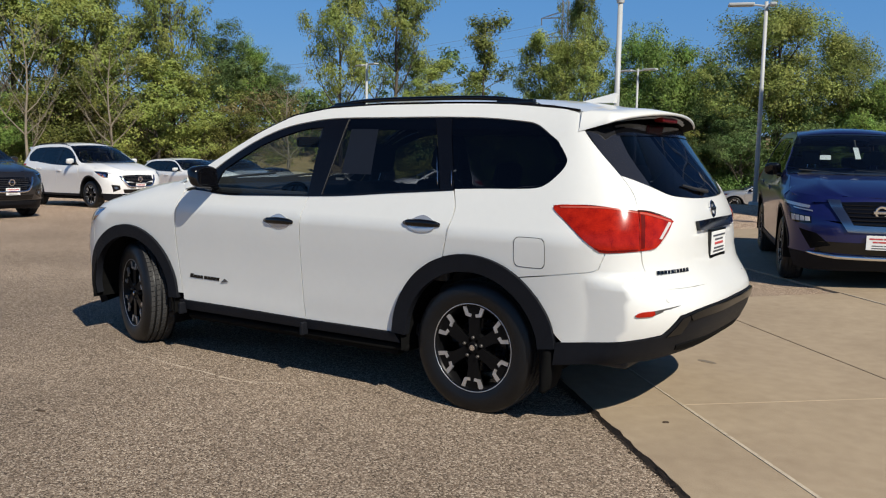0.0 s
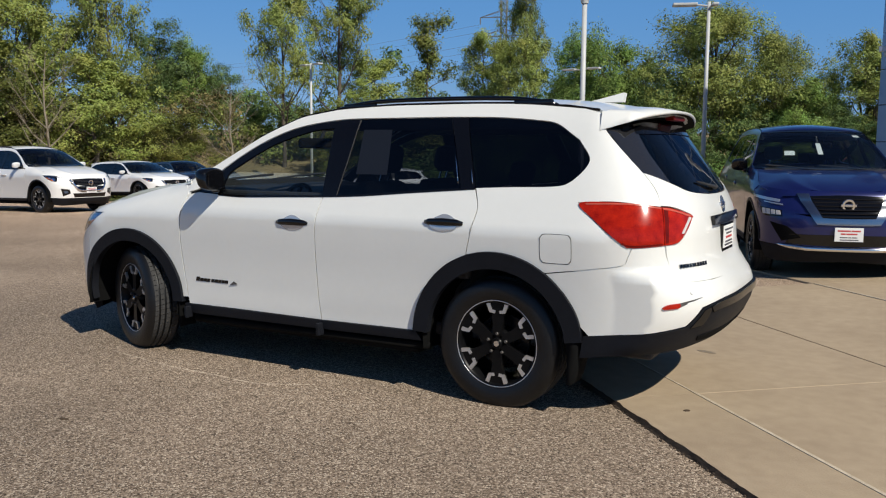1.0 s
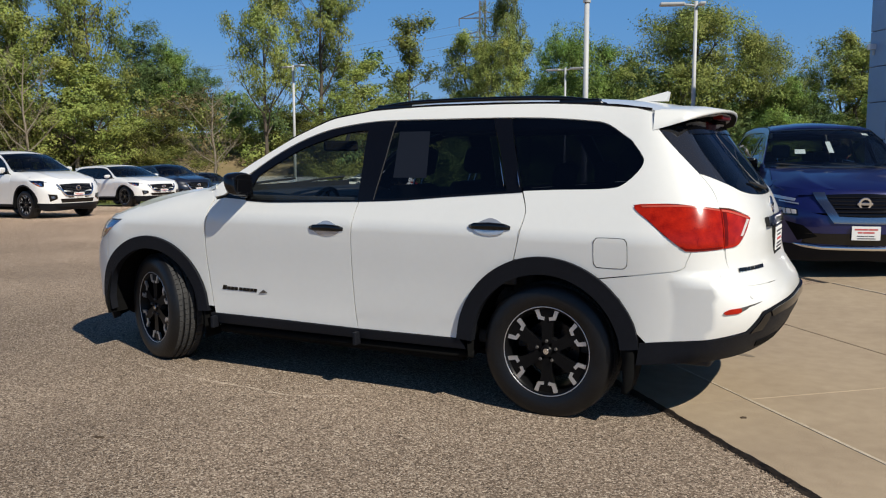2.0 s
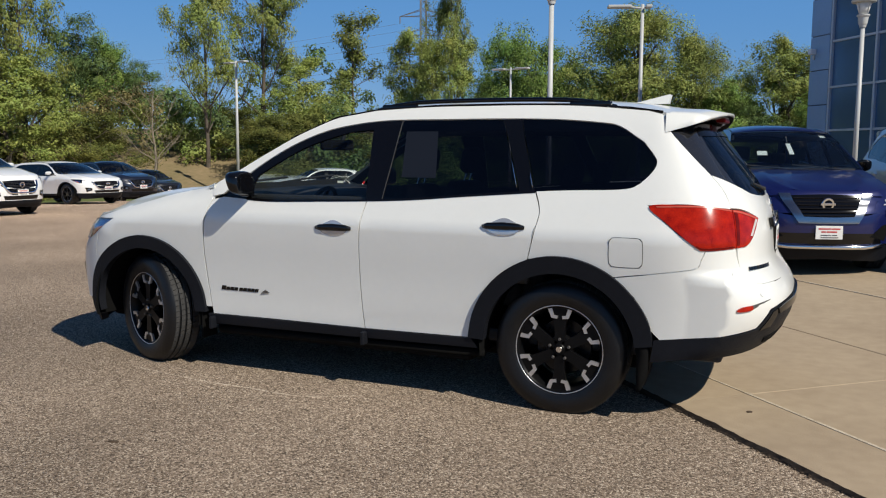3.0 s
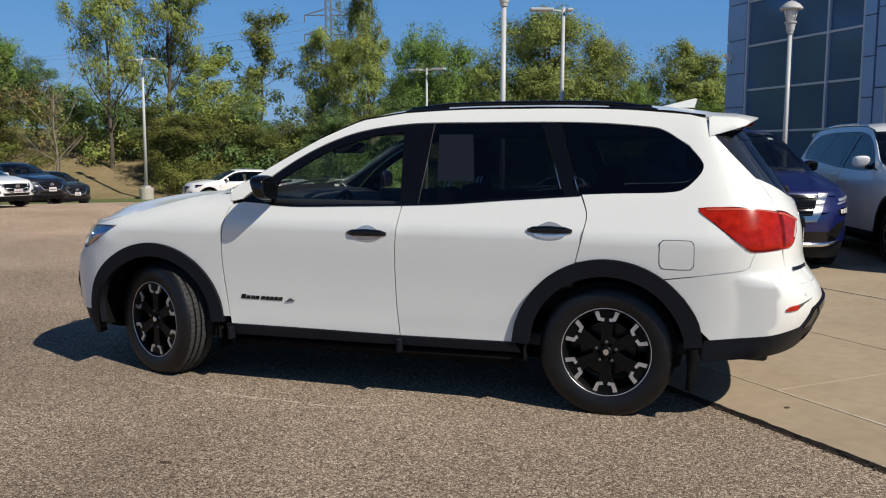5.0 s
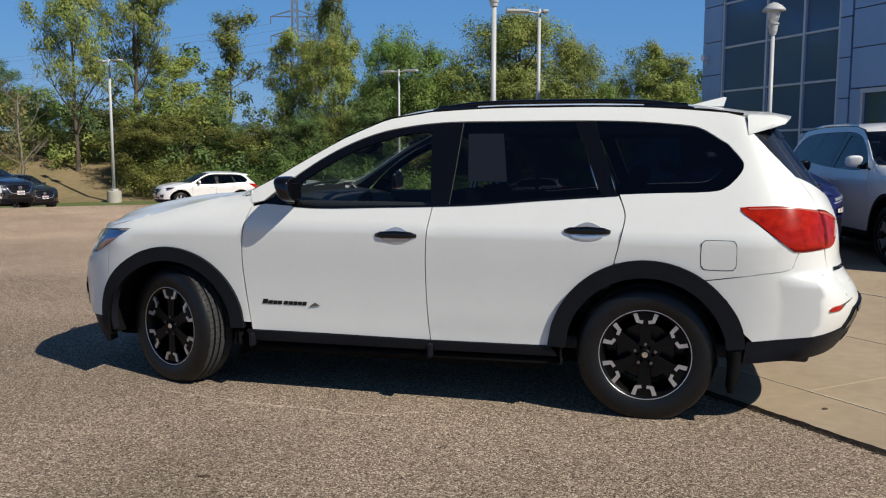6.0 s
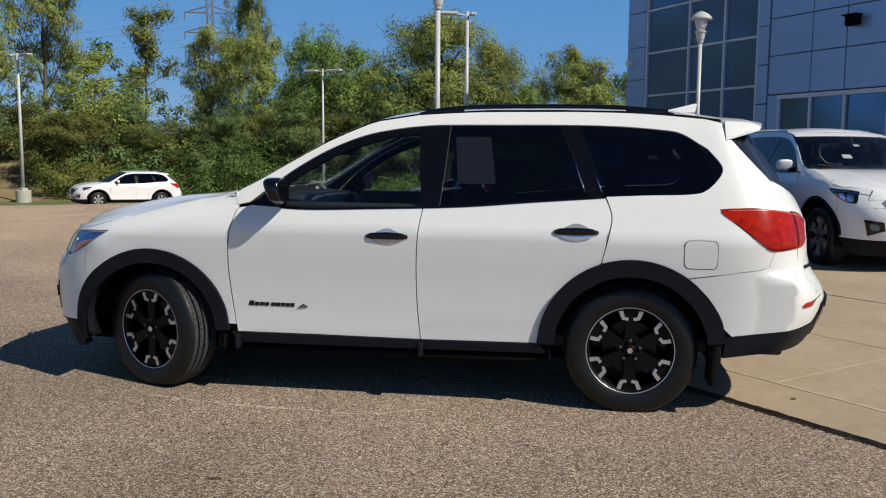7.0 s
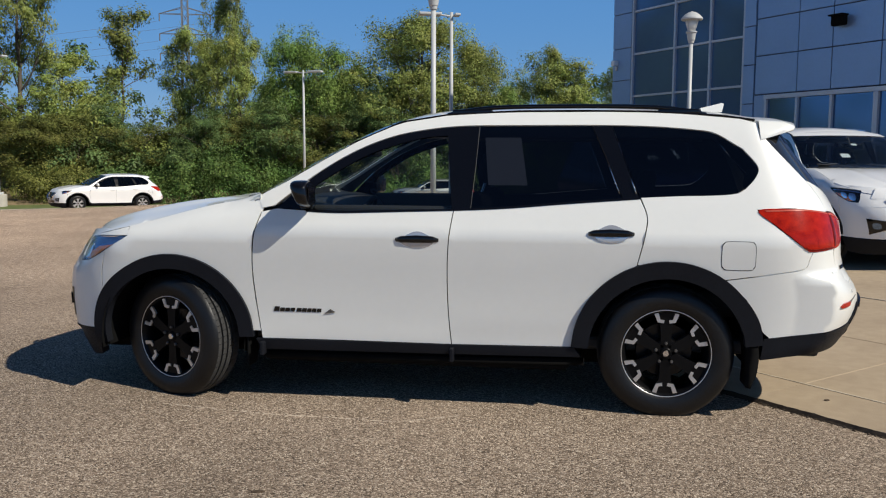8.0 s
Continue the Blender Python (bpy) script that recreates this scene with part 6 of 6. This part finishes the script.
def leaves(name, centres, count, spread, size, rnd_seed, flat=0.8):
    """Many small three-cornered leaf blades, on rounded clumps round some of the centres."""
    g = np.random.default_rng(rnd_seed)
    c = np.array(centres)
    if len(c) > 160:
        c = c[g.random(len(c)) < 0.42]
    count = int(count * 1.75)
    size = size * 0.76
    w = g.uniform(0.2, 1.0, len(c))
    s = spread * 1.5 * (0.4 + 0.8 * w)

    def ball(k):
        d = g.normal(0, 1, (k, 3))
        return d / np.linalg.norm(d, axis=1)[:, None]

    # small tufts over the skin of each clump, mostly above
    each = 9
    tuft = ball(len(c) * each)
    tuft[:, 2] = np.where((tuft[:, 2] < -0.3) & (g.random(len(tuft)) < 0.75), -tuft[:, 2], tuft[:, 2])
    at = np.repeat(c, each, 0) + tuft * np.repeat(s, each)[:, None] * g.uniform(0.55, 1.1, (len(tuft), 1)) * np.array((1, 1, flat))
    big = np.repeat(s, each) * g.uniform(0.28, 0.62, len(tuft))
    odds = big ** 2
    pick = g.choice(len(at), count, p=odds / odds.sum())
    out = ball(count)
    r = big[pick] * np.where(g.random(count) < 0.12, g.uniform(0.9, 1.5, count), g.uniform(0.1, 1.0, count) ** 0.5)
    p = at[pick] + out * r[:, None] * g.uniform(0.7, 1.3, (len(at), 3))[pick] + g.normal(0, 0.05, (count, 3))
    # each blade lies roughly along the skin of its tuft and clump
    whole = p - (c.mean(0) if name == "crown" else c[pick // each])
    whole /= np.linalg.norm(whole, axis=1)[:, None] + 1e-6
    n = out * 0.5 + tuft[pick] * 0.55 + whole * 0.35 + g.normal(0, 0.33, (count, 3)) + np.array((0, 0, 0.25))
    n /= np.linalg.norm(n, axis=1)[:, None]
    a = np.cross(n, g.normal(0, 1, (count, 3)))
    a /= np.linalg.norm(a, axis=1)[:, None]
    b = np.cross(n, a)
    k = size * g.uniform(0.6, 1.4, count)[:, None]
    v = np.stack((p - a * k, p + a * k, p + b * k * 1.3), 1).reshape(-1, 3)
    data = bpy.data.meshes.new(name)
    data.vertices.add(count * 3)
    data.vertices.foreach_set("co", v.ravel())
    data.loops.add(count * 3)
    data.loops.foreach_set("vertex_index", np.arange(count * 3, dtype=np.int32))
    data.polygons.add(count)
    data.polygons.foreach_set("loop_start", np.arange(0, count * 3, 3, dtype=np.int32))
    data.update()
    return data


def tree(seed, height, trunk, limbs, reach, crown_low, leaf_count, spread, size, leaf_mat, label, bark=BARK, lean=0.0, dome=None):
    rnd = random.Random(seed)
    root = thing("tree", label, "tree", "trees round the lot")
    bm = bmesh.new()
    pts, radii = [Vector((0, 0, -0.4))], [trunk * 1.25]
    for i in range(1, 9):
        t = i / 8
        pts.append(Vector((rnd.gauss(0, 0.12) + lean * t * t, rnd.gauss(0, 0.12), height * 0.86 * t)))
        radii.append(trunk * (1 - 0.85 * t))
    tube(bm, pts, radii, 9, False)
    ends = []
    for i in range(limbs):
        t = crown_low + (1 - crown_low) * (i + rnd.random()) / limbs
        q = pts[min(int(t * 8), 8)]
        a = i * 2.4 + rnd.uniform(-0.5, 0.5)
        long = reach * (1.15 - 0.55 * t) * rnd.uniform(0.7, 1.2)
        limb(bm, q, Vector((math.cos(a), math.sin(a), 0.35 + 0.5 * t)), long, trunk * 0.42 * (1.1 - 0.7 * t), rnd, 0, ends)
    ends.extend(pts[6:])
    part("trunk", bm, bark, root, smooth=True)
    if dome:
        # clumps over the skin of a domed crown
        rx, rz, zc, n = dome
        for i in range(n):
            d = Vector((rnd.gauss(0, 1), rnd.gauss(0, 1), rnd.gauss(0.15, 1))).normalized() * rnd.uniform(0.62, 1.0)
            ends.append(Vector((d.x * rx, d.y * rx, zc + d.z * rz)))
    if leaf_count:
        data = leaves("crown", [e[:] for e in ends], leaf_count, spread, size, seed)
        data.materials.append(leaf_mat)
        crown = new("crown", data)
        crown.parent = root
    return root


KINDS = {
    "cotton": tree(3, 17, 0.30, 13, 6.2, 0.22, 11760, 0.62, 0.129, LEAF_OLIVE, "tall airy olive-green tree with open crown"),
    "oak": tree(7, 14, 0.32, 14, 6.0, 0.22, 15120, 0.72, 0.133, LEAF_DARK, "dense dark green broad tree", dome=(4.6, 4.6, 8.8, 60)),
    "green": tree(11, 14, 0.30, 14, 5.6, 0.20, 15680, 0.75, 0.129, LEAF_GREEN, "broad bright green tree", dome=(4.6, 5.0, 8.6, 60)),
    "scrub": tree(31, 13, 0.28, 14, 5.4, 0.16, 15400, 0.75, 0.125, LEAF_SCRUB, "broad dull olive tree among the bushes", dome=(4.6, 4.8, 7.8, 60)),
    "yellow": tree(15, 15, 0.24, 13, 4.8, 0.18, 10640, 0.6, 0.125, LEAF_YELLOW, "narrow yellow-green tree with gaps in its crown"),
    "thin": tree(19, 13, 0.16, 8, 2.6, 0.38, 4480, 0.5, 0.12, LEAF_OLIVE, "thin leaning tree with sparse leaves", BARK, 1.6),
    "bare": tree(23, 11, 0.15, 13, 4.4, 0.25, 0, 0.4, 0.1, LEAF_OLIVE, "bare bleached dead tree", PALEBARK),
    "willow": tree(27, 15, 0.4, 16, 6.2, 0.18, 36000, 0.8, 0.108, LEAF_OLIVE, "very broad domed olive-green tree", dome=(6.8, 5.6, 9.0, 120)),
}
SIZE = {}
for kind, ob in KINDS.items():
    heights = sorted(v.co.z for v in (ob.children[-1]).data.vertices)
    SIZE[kind] = heights[int(len(heights) * (0.99 if kind in ("oak", "green", "scrub", "willow") else 0.965))]
used = set()


def plant(kind, bearing, far, top, wide=1.0, turn=None, eye=(3.8, -4.9), base=None):
    """One tree: bearing in degrees from north as seen from eye, its distance, and the height of its top."""
    x, y = eye[0] + far * math.sin(radians(bearing)), eye[1] + far * math.cos(radians(bearing))
    z = fall(x, y) + max(0, min((math.hypot(x, y) - 55) * 0.22, 4.0)) if base is None else base
    s = (top - z) / SIZE[kind]
    turn = (bearing * 37) % 360 if turn is None else turn
    m = Matrix.LocRotScale((x, y, z), Euler((0, 0, radians(turn))), (s * wide, s * wide, s))
    if kind in used:
        copy_thing(KINDS[kind], m)
    else:
        used.add(kind)
        KINDS[kind].matrix_basis = m


def top_of(far, y):
    return 1.43 + far * (269 - y) / 1503


for kind, bearing, far, y, wide in (
        ("cotton", -62, 66, -40, 0.9), ("cotton", -59.6, 62, -20, 0.85), ("yellow", -57.4, 60, 60, 1.1), ("cotton", -55.6, 64, -30, 0.7), ("yellow", -53.2, 66, 40, 0.9),
        ("bare", -54.3, 57, 90, 0.8), ("cotton", -50.6, 66, -15, 0.65), ("yellow", -51.5, 58, 110, 1.2),
        ("oak", -47.6, 82, 74, 0.95), ("oak", -43.9, 82, 84, 1.0), ("green", -45.6, 84, 96, 0.9), ("cotton", -40.0, 70, 22, 0.72), ("cotton", -36.3, 76, -12, 0.8),
        ("yellow", -34.0, 76, 100, 1.1), ("thin", -30.6, 80, 50, 1.0), ("yellow", -26.8, 74, 52, 0.8), ("yellow", -25.3, 72, 66, 0.6), ("cotton", -24.0, 76, 0, 0.55), ("yellow", -23.6, 70, 60, 0.7),
        ("oak", -21.5, 78, 115, 1.0), ("green", -20.6, 72, -25, 0.8), ("green", -18.6, 68, -28, 0.9), ("green", -16.2, 74, 40, 0.9), ("willow", -12.0, 63, 42, 1.12), ("willow", -8.4, 68, 50, 0.75), ("green", -6.6, 66, 88, 1.1), ("oak", -15.2, 66, 70, 1.0),
        ("oak", -10.5, 62, 120, 1.1), ("green", -5.6, 72, 70, 0.8), ("yellow", -3.3, 70, 72, 0.8), ("green", -1.5, 74, 100, 0.9), ("yellow", 1.2, 72, 105, 0.8),
        ("yellow", 3.4, 76, 110, 0.8), ("oak", 6, 78, 60, 0.9), ("green", 10, 78, 60, 0.9),
        ("green", -60.5, 57, 140, 1.3), ("scrub", -57, 58, 170, 1.4), ("yellow", -50, 60, 140, 1.2), ("scrub", -47, 66, 130, 1.2), ("bare", -59, 55, 40, 0.9),
        ("bare", -43.4, 58.5, 140, 1.2), ("green", -41.5, 75, 158, 1.2), ("scrub", -38.2, 73, 130, 1.1), ("scrub", -36, 62, 132, 1.3), ("scrub", -33.5, 63, 127, 1.3),
        ("oak", -31.5, 64, 152, 1.4), ("scrub", -28.6, 63, 152, 1.4), ("oak", -26.4, 60, 152, 1.4), ("scrub", -24.2, 62, 122, 1.2), ("oak", -21.6, 60, 132, 1.4),
        ("scrub", -19.0, 60, 112, 1.3), ("oak", -16.4, 60, 130, 1.3), ("oak", -13.8, 58, 140, 1.3), ("green", -7, 58, 150, 1.3), ("oak", -4.4, 60, 150, 1.3), ("green", 0, 60, 150, 1.3), ("yellow", -2.4, 64, 96, 1.2), ("green", -0.8, 66, 116, 1.2)):
    far = far + 4.5 if far <= 64 and kind != "bare" else far
    plant(kind, bearing, far, top_of(far, y), wide)
# unseen trees added on the far side, behind the camera, only to be reflected
for i in range(4):
    plant(("oak", "green", "cotton", "willow")[i % 4], 115 + i * 32, 60 + 7 * (i % 3), 5.0 + (i % 3) * 0.7, 1.2, eye=(0, 0), base=-2.2)


def thicket(name, mat, a0, a1, r0, r1, low, high, count, size, seed, label, category, clumps=1100, spread=0.75):
    """Undergrowth too dense to count: clumps of small leaves along an arc."""
    g = random.Random(seed)
    centres = []
    for i in range(clumps):
        a = radians(g.uniform(a0, a1))
        r = g.uniform(r0, r1)
        x, y = r * math.cos(a), r * math.sin(a)
        view = math.degrees(math.atan2(x - 3.8, y + 4.9))
        if -49.5 < view < -37.5 and r < 64 + g.random():
            continue
        if math.hypot(x + 33.85, y - 42.9) < 2.2:
            continue
        hill = max(0, min((r - 55) * 0.25, 5.0))
        h = low + (high - low) * (0.5 + 0.9 * noise.noise(Vector((x * 0.12, y * 0.12, seed)))) * g.random() ** 0.6
        centres.append((x, y, fall(x, y) + hill + max(h, 0.2)))
    data = leaves(name, centres, count, spread, size, seed)
    data.materials.append(mat)
    return tagged(new(name, data), label, category, kind="stuff")


thicket("undergrowth", LEAF_SCRUB, 120, 155, 54.2, 59, 0.2, 4.0, 60000, 0.085, 41, "dense green undergrowth along the verge", "bushes", 560, 0.9)
thicket("undergrowth", LEAF_DEEP, 78, 122, 54.2, 59, 0.2, 4.6, 72000, 0.088, 46, "deep green bushes along the verge", "bushes", 620, 0.9)
thicket("undergrowth", LEAF_DARK, 78, 168, 58, 66, 0.3, 6.0, 60000, 0.13, 42, "dark green bushes under the trees", "bushes")
thicket("undergrowth", LEAF_OLIVE, 82, 156, 60, 72, 0.5, 6.0, 44000, 0.14, 43, "olive and yellowing scrub on the bank", "bushes")
thicket("undergrowth", LEAF_BROWN, 133, 151, 57, 66, 0.3, 6.5, 26000, 0.125, 45, "brown drying scrub between the trees", "bushes")
thicket("far_woods", LEAF_DARK, 70, 168, 84, 100, 1.0, 9.0, 38000, 0.22, 44, "far woodland closing the view", "woods")
